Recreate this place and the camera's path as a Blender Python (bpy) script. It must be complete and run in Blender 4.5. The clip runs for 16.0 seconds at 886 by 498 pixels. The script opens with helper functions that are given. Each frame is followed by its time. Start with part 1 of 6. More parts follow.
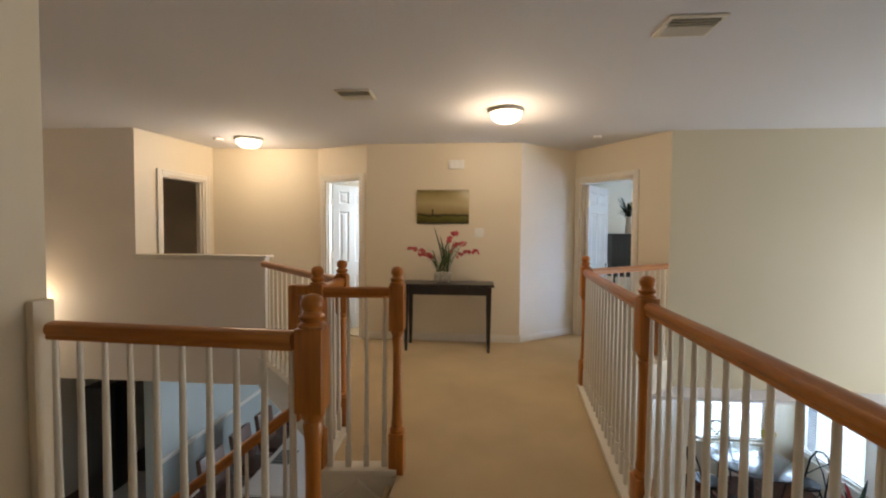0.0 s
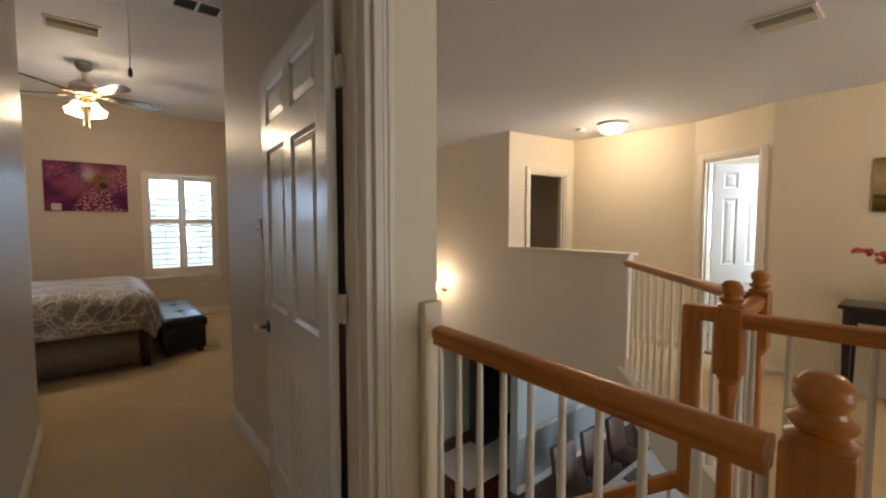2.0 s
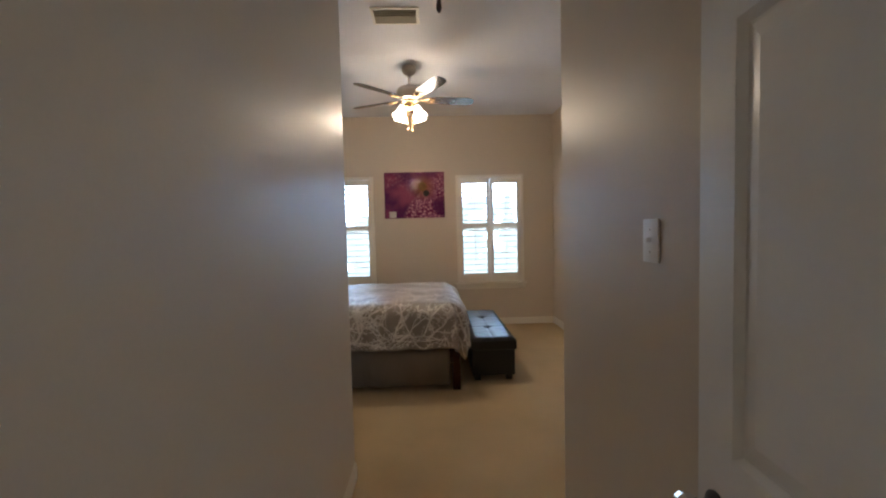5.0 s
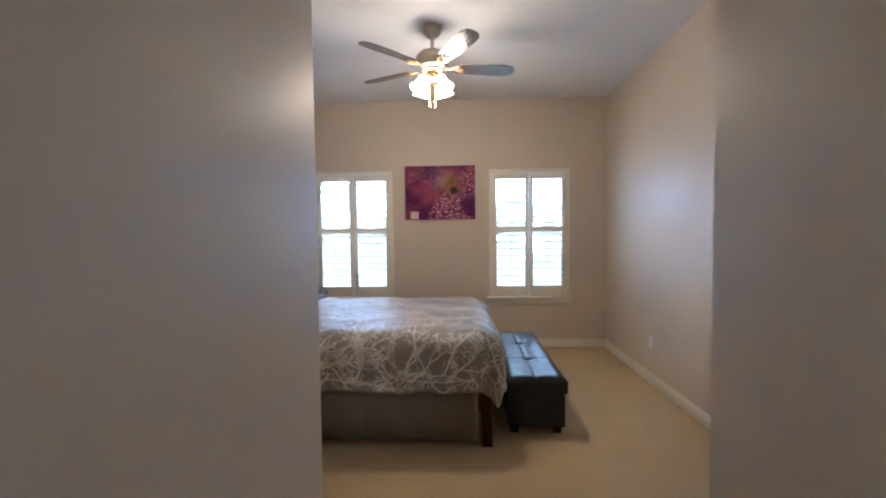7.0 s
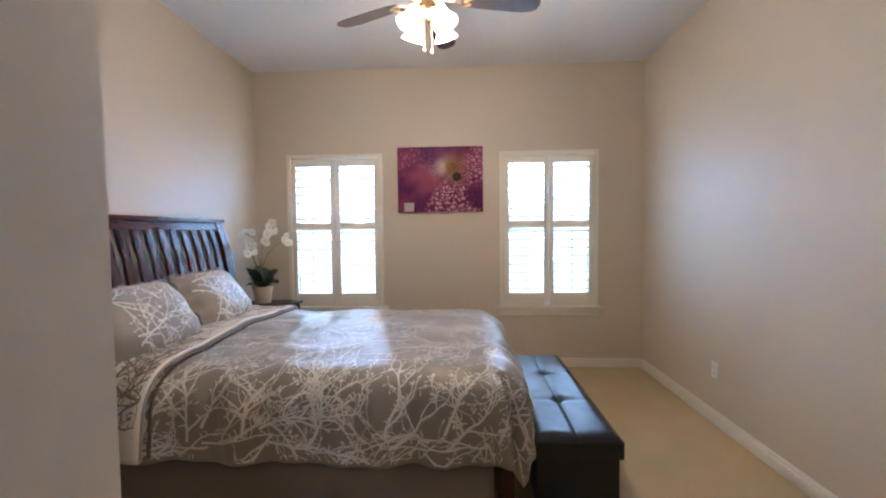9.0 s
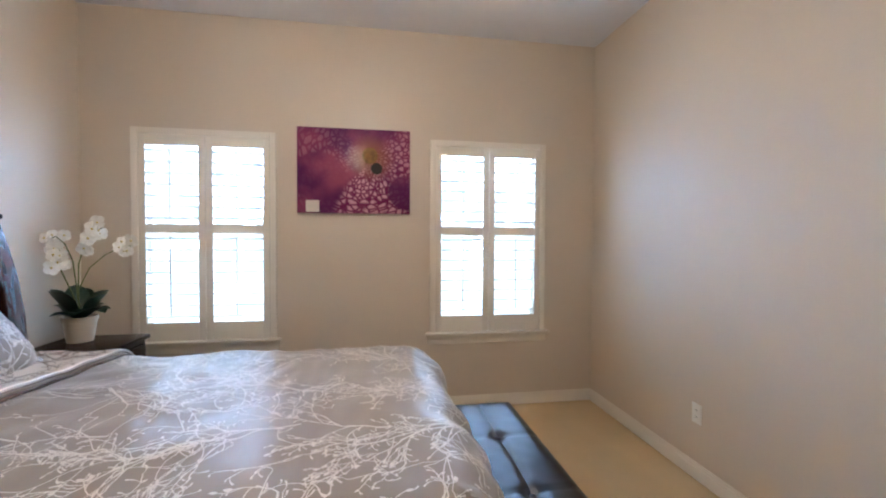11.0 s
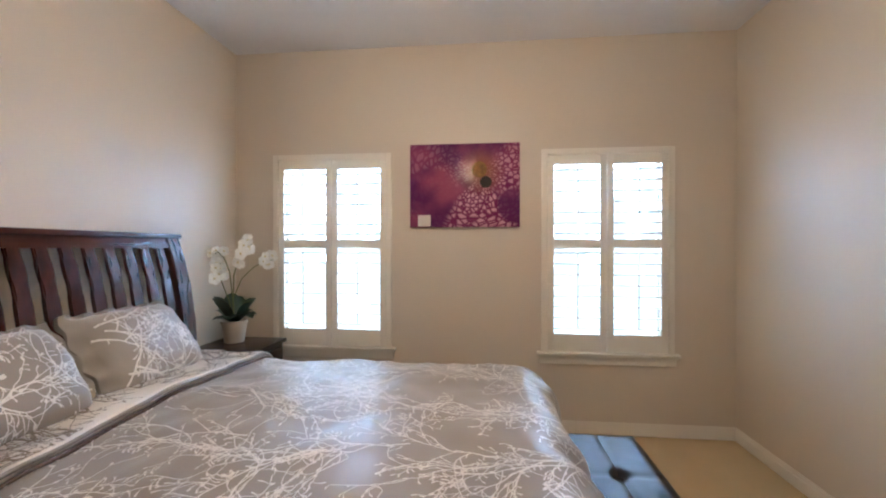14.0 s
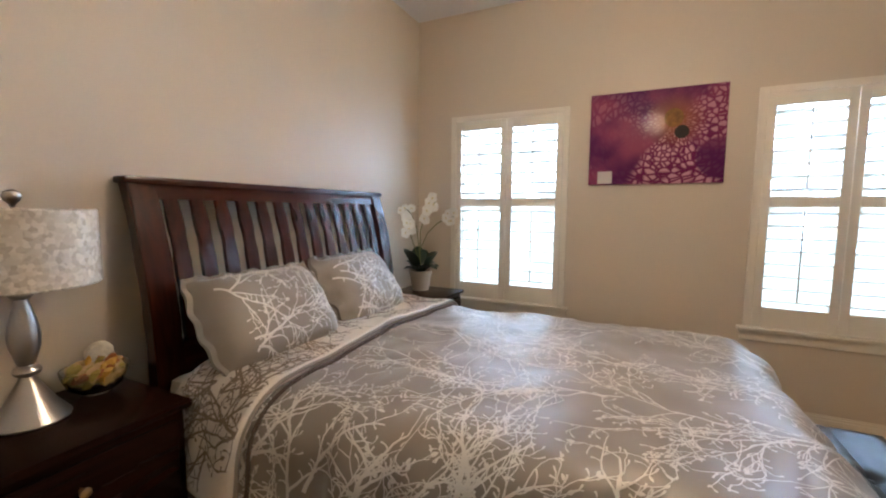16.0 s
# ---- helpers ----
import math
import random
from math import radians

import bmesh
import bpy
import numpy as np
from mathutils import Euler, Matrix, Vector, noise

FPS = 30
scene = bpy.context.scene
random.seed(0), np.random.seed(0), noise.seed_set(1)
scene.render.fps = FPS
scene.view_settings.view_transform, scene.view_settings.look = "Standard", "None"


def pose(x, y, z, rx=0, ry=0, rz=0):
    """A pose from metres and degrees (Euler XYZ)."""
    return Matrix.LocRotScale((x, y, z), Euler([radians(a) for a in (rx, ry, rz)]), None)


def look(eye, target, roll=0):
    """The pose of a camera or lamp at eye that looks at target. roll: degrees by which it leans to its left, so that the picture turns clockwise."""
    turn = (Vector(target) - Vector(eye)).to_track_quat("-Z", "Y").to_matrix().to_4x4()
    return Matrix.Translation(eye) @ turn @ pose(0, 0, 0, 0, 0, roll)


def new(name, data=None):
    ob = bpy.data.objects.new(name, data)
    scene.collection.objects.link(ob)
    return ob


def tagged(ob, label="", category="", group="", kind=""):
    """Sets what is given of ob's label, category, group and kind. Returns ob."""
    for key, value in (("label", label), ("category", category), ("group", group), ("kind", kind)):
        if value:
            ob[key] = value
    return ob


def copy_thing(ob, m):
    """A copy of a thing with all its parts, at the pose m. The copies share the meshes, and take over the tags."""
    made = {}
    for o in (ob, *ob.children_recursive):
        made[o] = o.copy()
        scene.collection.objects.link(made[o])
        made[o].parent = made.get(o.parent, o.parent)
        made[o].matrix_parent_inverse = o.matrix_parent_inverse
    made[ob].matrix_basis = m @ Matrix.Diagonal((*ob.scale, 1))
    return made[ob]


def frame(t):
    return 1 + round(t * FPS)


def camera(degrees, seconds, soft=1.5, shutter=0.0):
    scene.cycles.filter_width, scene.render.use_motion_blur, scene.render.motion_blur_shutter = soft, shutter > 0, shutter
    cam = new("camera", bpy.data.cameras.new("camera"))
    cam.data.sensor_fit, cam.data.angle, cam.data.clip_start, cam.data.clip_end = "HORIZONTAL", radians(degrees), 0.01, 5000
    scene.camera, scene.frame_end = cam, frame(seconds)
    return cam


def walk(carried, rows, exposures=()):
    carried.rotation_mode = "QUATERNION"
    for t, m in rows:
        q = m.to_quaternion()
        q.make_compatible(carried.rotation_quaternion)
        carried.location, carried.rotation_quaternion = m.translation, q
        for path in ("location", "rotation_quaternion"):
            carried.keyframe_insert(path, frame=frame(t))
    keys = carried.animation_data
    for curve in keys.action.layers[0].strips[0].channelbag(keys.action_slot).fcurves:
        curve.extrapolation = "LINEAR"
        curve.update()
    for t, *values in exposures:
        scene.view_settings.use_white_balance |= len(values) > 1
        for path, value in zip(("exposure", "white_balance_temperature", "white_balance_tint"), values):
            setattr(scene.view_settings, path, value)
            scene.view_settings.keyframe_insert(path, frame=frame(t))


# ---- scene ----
cam = camera(94.0, 16.0, 2.1)
PATH = [
    (0, (-0.06, -0.065, 1.4), (-0.218, 1.928, 1.326), 0.4),
    (0.5, (-0.171, 0.05, 1.413), (-0.649, 1.989, 1.323), 0.6),
    (1, (-0.285, 0.159, 1.41), (-1.102, 1.982, 1.311), 0.5),
    (1.5, (-0.365, 0.249, 1.416), (-1.563, 1.847, 1.313), 0.3),
    (2, (-0.475, 0.386, 1.423), (-2.005, 1.668, 1.304), -0.0),
    (2.5, (-0.654, 0.411, 1.421), (-2.377, 1.42, 1.303), 0.1),
    (3, (-0.881, 0.41, 1.436), (-2.719, 1.188, 1.312), 0.3),
    (3.5, (-1.083, 0.445, 1.423), (-2.998, 1.009, 1.307), 0.1),
    (4, (-1.33, 0.47, 1.423), (-3.295, 0.822, 1.307), 0.0),
    (4.5, (-1.604, 0.491, 1.426), (-3.592, 0.674, 1.318), 0.3),
    (5, (-1.902, 0.515, 1.442), (-3.899, 0.578, 1.342), -1.4),
    (7.3, (-2.931, 0.558, 1.438), (-4.927, 0.46, 1.358), -0.5),
    (8, (-3.257, 0.538, 1.398), (-5.253, 0.419, 1.318), -0.5),
    (10.5, (-4.389, 0.533, 1.42), (-6.38, 0.701, 1.327), -0.1),
    (11, (-4.597, 0.47, 1.406), (-6.57, 0.795, 1.356), 0.3),
    (11.5, (-4.648, 0.539, 1.41), (-6.618, 0.881, 1.406), 0.2),
    (12, (-4.623, 0.666, 1.437), (-6.609, 0.903, 1.468), 0.2),
    (12.5, (-4.642, 0.659, 1.36), (-6.633, 0.808, 1.472), -0.3),
    (13, (-4.66, 0.646, 1.378), (-6.657, 0.67, 1.488), -0.3),
    (13.5, (-4.659, 0.608, 1.431), (-6.656, 0.499, 1.483), -0.1),
    (14, (-4.654, 0.478, 1.442), (-6.643, 0.274, 1.434), 0.0),
    (14.5, (-4.638, 0.303, 1.449), (-6.616, 0.015, 1.37), 0.2),
    (15, (-4.61, 0.258, 1.396), (-6.554, -0.197, 1.283), 0.2),
    (15.5, (-4.567, 0.291, 1.411), (-6.443, -0.383, 1.241), 0.2),
    (16, (-4.562, 0.259, 1.403), (-6.358, -0.601, 1.215), 0.4),
]
EXPOSURES = [(0.0, 0.28, 5900, 10), (2.0, 0.42, 5900, 10), (3.4, 0.46, 6400, 10), (4.0, 0.5, 6000, 10), (5.0, 0.56, 5400, 10), (7.5, 1.03, 4950, 10), (13.0, 1.32, 5000, 10), (16.0, 1.12, 5500, 10)]
walk(cam, [(t, look(eye, target, roll)) for t, eye, target, roll in PATH], EXPOSURES)

# ---- light ----
world = bpy.data.worlds.new("sky")
scene.world = world
world.use_nodes = True
wn = world.node_tree.nodes
sky = wn.new("ShaderNodeTexSky")
sky.sky_type, sky.sun_disc = "NISHITA", False
sky.sun_elevation, sky.sun_rotation = radians(40), radians(120)
wn["Background"].inputs[1].default_value = 0.12
world.node_tree.links.new(sky.outputs[0], wn["Background"].inputs[0])

DAY = (0.86, 0.94, 1.0)
BULB = (1.0, 0.73, 0.46)
GLOW_OUT = 24.0        # brightness of the overcast distance outside the windows


def point_lamp(name, place, watts, colour, radius=0.06):
    data = bpy.data.lights.new(name, "POINT")
    data.energy, data.color, data.shadow_soft_size = watts, colour, radius
    ob = new(name, data)
    ob.location = place
    return ob


def area_lamp(name, m, w, h, watts, colour=DAY):
    data = bpy.data.lights.new(name, "AREA")
    data.shape, data.size, data.size_y = "RECTANGLE", w, h
    data.energy, data.color = watts, colour
    ob = new(name, data)
    ob.matrix_world = m
    return ob


point_lamp("hall_bulb", (0.21, 3.88, 2.46), 28, BULB, 0.12)
point_lamp("landing_bulb", (-2.87, 4.88, 2.46), 20, BULB, 0.12)
for k in range(3):
    a = radians(90 + 120 * k)
    point_lamp("fan_bulb", (-6.12 + 0.09 * math.cos(a), 0.35 + 0.09 * math.sin(a), 2.515), 7.5, BULB, 0.10)
point_lamp("sconce_bulb", (-5.1, 4.12, 0.55), 5, BULB, 0.1)
# Added lamp in an assumed, unseen window; brings daylight to the landing
area_lamp("east_fill_light", look((6.46, 3.1, 0.2), (0.0, 3.1, 0.2)), 2.4, 3.2, 92, (0.98, 0.95, 0.88))
# Unseen lamp added to light the bathroom door's hall-side face
area_lamp("bath_fill_light", look((-0.95, 6.33, 1.6), (-3.0, 6.2, 1.4)), 0.8, 0.9, 34)
# Unseen fill for the study, its window invented
area_lamp("study_fill_light", look((4.65, 7.4, 1.6), (0, 7.2, 1.4)), 1.2, 1.2, 4.5)
# Fill lamp added for the lower room; the wall behind has no window
area_lamp("dining_fill_light", look((0.6, 8.95, -1.4), (-1.5, 4.0, -1.8)), 1.8, 1.5, 160)

# ---- materials ----


def nodes_of(name):
    m = bpy.data.materials.new(name)
    m.use_nodes = True
    return m, m.node_tree.nodes, m.node_tree.links, m.node_tree.nodes["Principled BSDF"]


def paint(name, colour, rough=0.5, vary=0.06, grain=60.0, bump=0.1, large=1.3, metal=0.0, coat=0.0, dist=0.004):
    """A surface with drift in tone at two scales and a fine relief."""
    m, n, l, b = nodes_of(name)
    co = n.new("ShaderNodeTexCoord")
    big, small = n.new("ShaderNodeTexNoise"), n.new("ShaderNodeTexNoise")
    big.inputs["Scale"].default_value, big.inputs["Detail"].default_value = large, 4
    small.inputs["Scale"].default_value, small.inputs["Detail"].default_value = grain, 3
    for t in (big, small):
        l.new(co.outputs["Object"], t.inputs["Vector"])
    mix = n.new("ShaderNodeMix")
    mix.data_type = "FLOAT"
    mix.inputs[0].default_value = 0.4
    l.new(big.outputs["Fac"], mix.inputs[2])
    l.new(small.outputs["Fac"], mix.inputs[3])
    ramp = n.new("ShaderNodeValToRGB")
    lo = [c * (1 - vary) for c in colour]
    hi = [min(1, c * (1 + vary)) for c in colour]
    ramp.color_ramp.elements[0].position, ramp.color_ramp.elements[0].color = 0.3, (*lo, 1)
    ramp.color_ramp.elements[1].position, ramp.color_ramp.elements[1].color = 0.7, (*hi, 1)
    l.new(mix.outputs[0], ramp.inputs[0])
    l.new(ramp.outputs[0], b.inputs["Base Color"])
    b.inputs["Roughness"].default_value, b.inputs["Metallic"].default_value = rough, metal
    b.inputs["Coat Weight"].default_value = coat
    b.inputs["Coat Roughness"].default_value = 0.15
    if bump:
        bp = n.new("ShaderNodeBump")
        bp.inputs["Strength"].default_value, bp.inputs["Distance"].default_value = bump, dist
        l.new(small.outputs["Fac"], bp.inputs["Height"])
        l.new(bp.outputs[0], b.inputs["Normal"])
    return m


def wood(name, dark, light, rough=0.3, scale=6.0, stretch=(1, 1, 0.08), coat=0.3):
    m, n, l, b = nodes_of(name)
    co, mp = n.new("ShaderNodeTexCoord"), n.new("ShaderNodeMapping")
    mp.inputs["Scale"].default_value = stretch
    no = n.new("ShaderNodeTexNoise")
    no.inputs["Scale"].default_value, no.inputs["Detail"].default_value, no.inputs["Distortion"].default_value = scale * 6, 6, 0.4
    ramp = n.new("ShaderNodeValToRGB")
    ramp.color_ramp.elements[0].position, ramp.color_ramp.elements[0].color = 0.3, (*dark, 1)
    ramp.color_ramp.elements[1].position, ramp.color_ramp.elements[1].color = 0.72, (*light, 1)
    bp = n.new("ShaderNodeBump")
    bp.inputs["Strength"].default_value, bp.inputs["Distance"].default_value = 0.12, 0.002
    l.new(co.outputs["Object"], mp.inputs["Vector"])
    l.new(mp.outputs[0], no.inputs["Vector"])
    l.new(no.outputs["Fac"], ramp.inputs[0])
    l.new(ramp.outputs[0], b.inputs["Base Color"])
    l.new(no.outputs["Fac"], bp.inputs["Height"])
    l.new(bp.outputs[0], b.inputs["Normal"])
    b.inputs["Roughness"].default_value = rough
    b.inputs["Coat Weight"].default_value, b.inputs["Coat Roughness"].default_value = coat, 0.12
    return m


def glow(name, colour, strength):
    m, n, l, b = nodes_of(name)
    b.inputs["Base Color"].default_value = (*colour, 1)
    b.inputs["Emission Color"].default_value = (*colour, 1)
    b.inputs["Emission Strength"].default_value = strength
    return m


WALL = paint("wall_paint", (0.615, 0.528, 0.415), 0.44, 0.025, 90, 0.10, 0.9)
# Lighter, warmer copy of the wall paint; lamp glow is in the colour
WALL_HALL = paint("lamplit_hall_paint", (0.74, 0.645, 0.485), 0.48, 0.025, 90, 0.10, 0.9)
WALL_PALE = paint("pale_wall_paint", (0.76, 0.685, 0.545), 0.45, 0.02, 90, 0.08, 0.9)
# Paler than the hall paint: daylight on the stairwell walls is in the colour
WALL_DAYLIT = paint("daylit_cream_wall_paint", (0.85, 0.775, 0.68), 0.5, 0.02, 90, 0.08, 0.9)
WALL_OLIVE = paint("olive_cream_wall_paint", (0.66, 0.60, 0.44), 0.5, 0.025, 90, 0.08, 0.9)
WALL_BLUE = paint("grey_blue_wall_paint", (0.42, 0.45, 0.42), 0.5, 0.03, 90, 0.08)
CEIL = paint("ceiling_paint", (0.74, 0.735, 0.745), 0.8, 0.02, 45, 0.25, 0.8, dist=0.006)
TRIM = paint("white_trim_paint", (0.77, 0.71, 0.60), 0.3, 0.02, 40, 0.03)
DOORPAINT = paint("white_door_paint", (0.78, 0.76, 0.72), 0.25, 0.02, 70, 0.05)
CARPET = paint("beige_carpet", (0.60, 0.45, 0.25), 0.95, 0.16, 220, 0.9, 1.6, dist=0.008)
OAK = wood("honey_oak", (0.33, 0.105, 0.011), (0.56, 0.205, 0.025), 0.3, coat=0.08)
OAK_RAIL = wood("honey_oak_rail", (0.33, 0.105, 0.011), (0.56, 0.205, 0.025), 0.3, stretch=(0.08, 1, 1), coat=0.08)
CHERRY = wood("dark_cherry", (0.027, 0.0060, 0.0024), (0.054, 0.0112, 0.0040), 0.26, coat=0.06)
CHERRY_X = wood("dark_cherry_rail", (0.027, 0.0060, 0.0024), (0.054, 0.0112, 0.0040), 0.26, stretch=(0.08, 1, 1), coat=0.06)
ESPRESSO = wood("espresso_cherry", (0.008, 0.0028, 0.0016), (0.021, 0.0058, 0.0028), 0.26, stretch=(0.08, 1, 1), coat=0.0)
ESPRESSO.node_tree.nodes["Principled BSDF"].inputs["Specular IOR Level"].default_value = 0.17
for glossy in (CHERRY, CHERRY_X):
    glossy.node_tree.nodes["Principled BSDF"].inputs["Specular IOR Level"].default_value = 0.28
BLACKWOOD = wood("black_wood", (0.008, 0.006, 0.006), (0.022, 0.018, 0.016), 0.3)
DARKFLOOR = wood("dark_floor_boards", (0.05, 0.015, 0.008), (0.13, 0.04, 0.02), 0.25, 4, (1, 0.08, 1))
LEATHER = paint("black_leather", (0.012, 0.012, 0.014), 0.28, 0.25, 160, 0.10, 3, dist=0.002)
LEATHER.node_tree.nodes["Principled BSDF"].inputs["Specular IOR Level"].default_value = 0.36
BROWN_LEATHER = paint("brown_leather", (0.10, 0.05, 0.03), 0.4, 0.2, 120, 0.2, 3)
TAUPE = paint("taupe_cotton", (0.285, 0.245, 0.20), 0.37, 0.06, 260, 0.25, 2.2, dist=0.002)
TAUPE_DARK = paint("taupe_bedskirt", (0.20, 0.165, 0.13), 0.8, 0.08, 200, 0.3, 2.0)
LINEN = paint("white_linen", (0.76, 0.70, 0.62), 0.7, 0.04, 200, 0.25, 2.0)
PRINT = paint("white_print", (0.74, 0.70, 0.64), 0.42, 0.04, 260, 0.2, 2.0)
PRINT_DARK = paint("brown_print", (0.24, 0.185, 0.13), 0.6, 0.05, 260, 0.2, 2.0)
for sateen in (TAUPE,):
    sateen.node_tree.nodes["Principled BSDF"].inputs["Sheen Weight"].default_value = 0.45
    sateen.node_tree.nodes["Principled BSDF"].inputs["Sheen Roughness"].default_value = 0.35
PIPING = paint("dark_piping", (0.10, 0.07, 0.05), 0.7, 0.1, 200, 0.2)
NICKEL = paint("brushed_nickel", (0.48, 0.44, 0.39), 0.3, 0.06, 120, 0.05, 3, metal=1.0)
KNOB = paint("polished_nickel", (0.86, 0.84, 0.80), 0.22, 0.03, 90, 0.0, 3, metal=1.0)
BRASS = paint("antique_brass", (0.58, 0.42, 0.22), 0.28, 0.08, 100, 0.05, 3, metal=1.0)
DARKMETAL = paint("dark_bronze", (0.05, 0.04, 0.035), 0.4, 0.1, 100, 0.05, 3, metal=0.8)
BLADE = paint("dark_blade_veneer", (0.05, 0.045, 0.05), 0.22, 0.2, 30, 0.05, 4, coat=0.4)
PLASTIC = paint("white_plastic", (0.80, 0.78, 0.73), 0.3, 0.02, 50, 0.0)
# Near-black that paints the shade inside small openings
DARK = paint("opening_shade", (0.012, 0.011, 0.010), 0.9, 0.1, 40, 0.0)
VENT = paint("vent_enamel", (0.80, 0.75, 0.63), 0.4, 0.04, 50, 0.03)
LEAF = paint("dark_leaf", (0.014, 0.038, 0.016), 0.4, 0.35, 30, 0.1, 8)
LEAF2 = paint("grass_leaf", (0.07, 0.11, 0.025), 0.5, 0.35, 30, 0.1, 8)
STEM = paint("green_stem", (0.13, 0.16, 0.05), 0.6, 0.2, 40, 0.1)
PETAL = paint("white_petal", (0.86, 0.85, 0.79), 0.55, 0.05, 60, 0.1, 6)
YELLOW = paint("yellow_throat", (0.60, 0.48, 0.10), 0.6, 0.15, 60, 0.1)
RED = paint("coral_petal", (0.52, 0.075, 0.08), 0.6, 0.3, 50, 0.2, 12)
POT = paint("white_ceramic", (0.60, 0.50, 0.39), 0.35, 0.04, 30, 0.03)
SOIL = paint("dark_soil", (0.03, 0.02, 0.014), 0.95, 0.3, 60, 0.5)
SLATE = paint("grey_weave", (0.36, 0.33, 0.27), 0.6, 0.5, 45, 0.5, 30)
POTPOURRI = [paint("dried_petal", c, 0.7, 0.25, 60, 0.4, 12) for c in
             ((0.62, 0.34, 0.05), (0.55, 0.36, 0.15), (0.38, 0.13, 0.03), (0.40, 0.30, 0.06), (0.66, 0.60, 0.48))]
BULBGLASS = glow("lit_frosted_glass", (1.0, 0.80, 0.52), 7.0)
FANGLASS = glow("lit_alabaster_glass", (1.0, 0.82, 0.58), 7.0)
STEEL = paint("black_steel", (0.02, 0.02, 0.02), 0.35, 0.1, 60, 0.05, metal=0.6)


def glass_material():
    m, n, l, b = nodes_of("clear_glass")
    b.inputs["Base Color"].default_value = (0.95, 0.97, 0.96, 1)
    b.inputs["Roughness"].default_value = 0.02
    b.inputs["Transmission Weight"].default_value = 1.0
    b.inputs["IOR"].default_value = 1.45
    return m


GLASS = glass_material()


def outside_material():
    """Pale overcast distance with washed-out foliage."""
    m, n, l, b = nodes_of("pale_distance")
    co = n.new("ShaderNodeTexCoord")
    no = n.new("ShaderNodeTexNoise")
    no.inputs["Scale"].default_value, no.inputs["Detail"].default_value = 2.6, 8
    gr = n.new("ShaderNodeSeparateXYZ")
    l.new(co.outputs["Object"], no.inputs["Vector"])
    l.new(co.outputs["Object"], gr.inputs[0])
    ad = n.new("ShaderNodeMath")
    ad.operation = "MULTIPLY_ADD"
    ad.inputs[1].default_value, ad.inputs[2].default_value = 0.14, -0.14
    l.new(gr.outputs[2], ad.inputs[0])
    su = n.new("ShaderNodeMath")
    su.operation = "ADD"
    l.new(no.outputs["Fac"], su.inputs[0])
    l.new(ad.outputs[0], su.inputs[1])
    ramp = n.new("ShaderNodeValToRGB")
    e = ramp.color_ramp.elements
    e[0].position, e[0].color = 0.355, (0.036, 0.043, 0.040, 1)
    e[1].position, e[1].color = 0.52, (0.57, 0.74, 1.0, 1)
    l.new(su.outputs[0], ramp.inputs[0])
    l.new(ramp.outputs[0], b.inputs["Emission Color"])
    b.inputs["Base Color"].default_value = (0, 0, 0, 1)
    b.inputs["Emission Strength"].default_value = GLOW_OUT
    return m


OUTSIDE = outside_material()


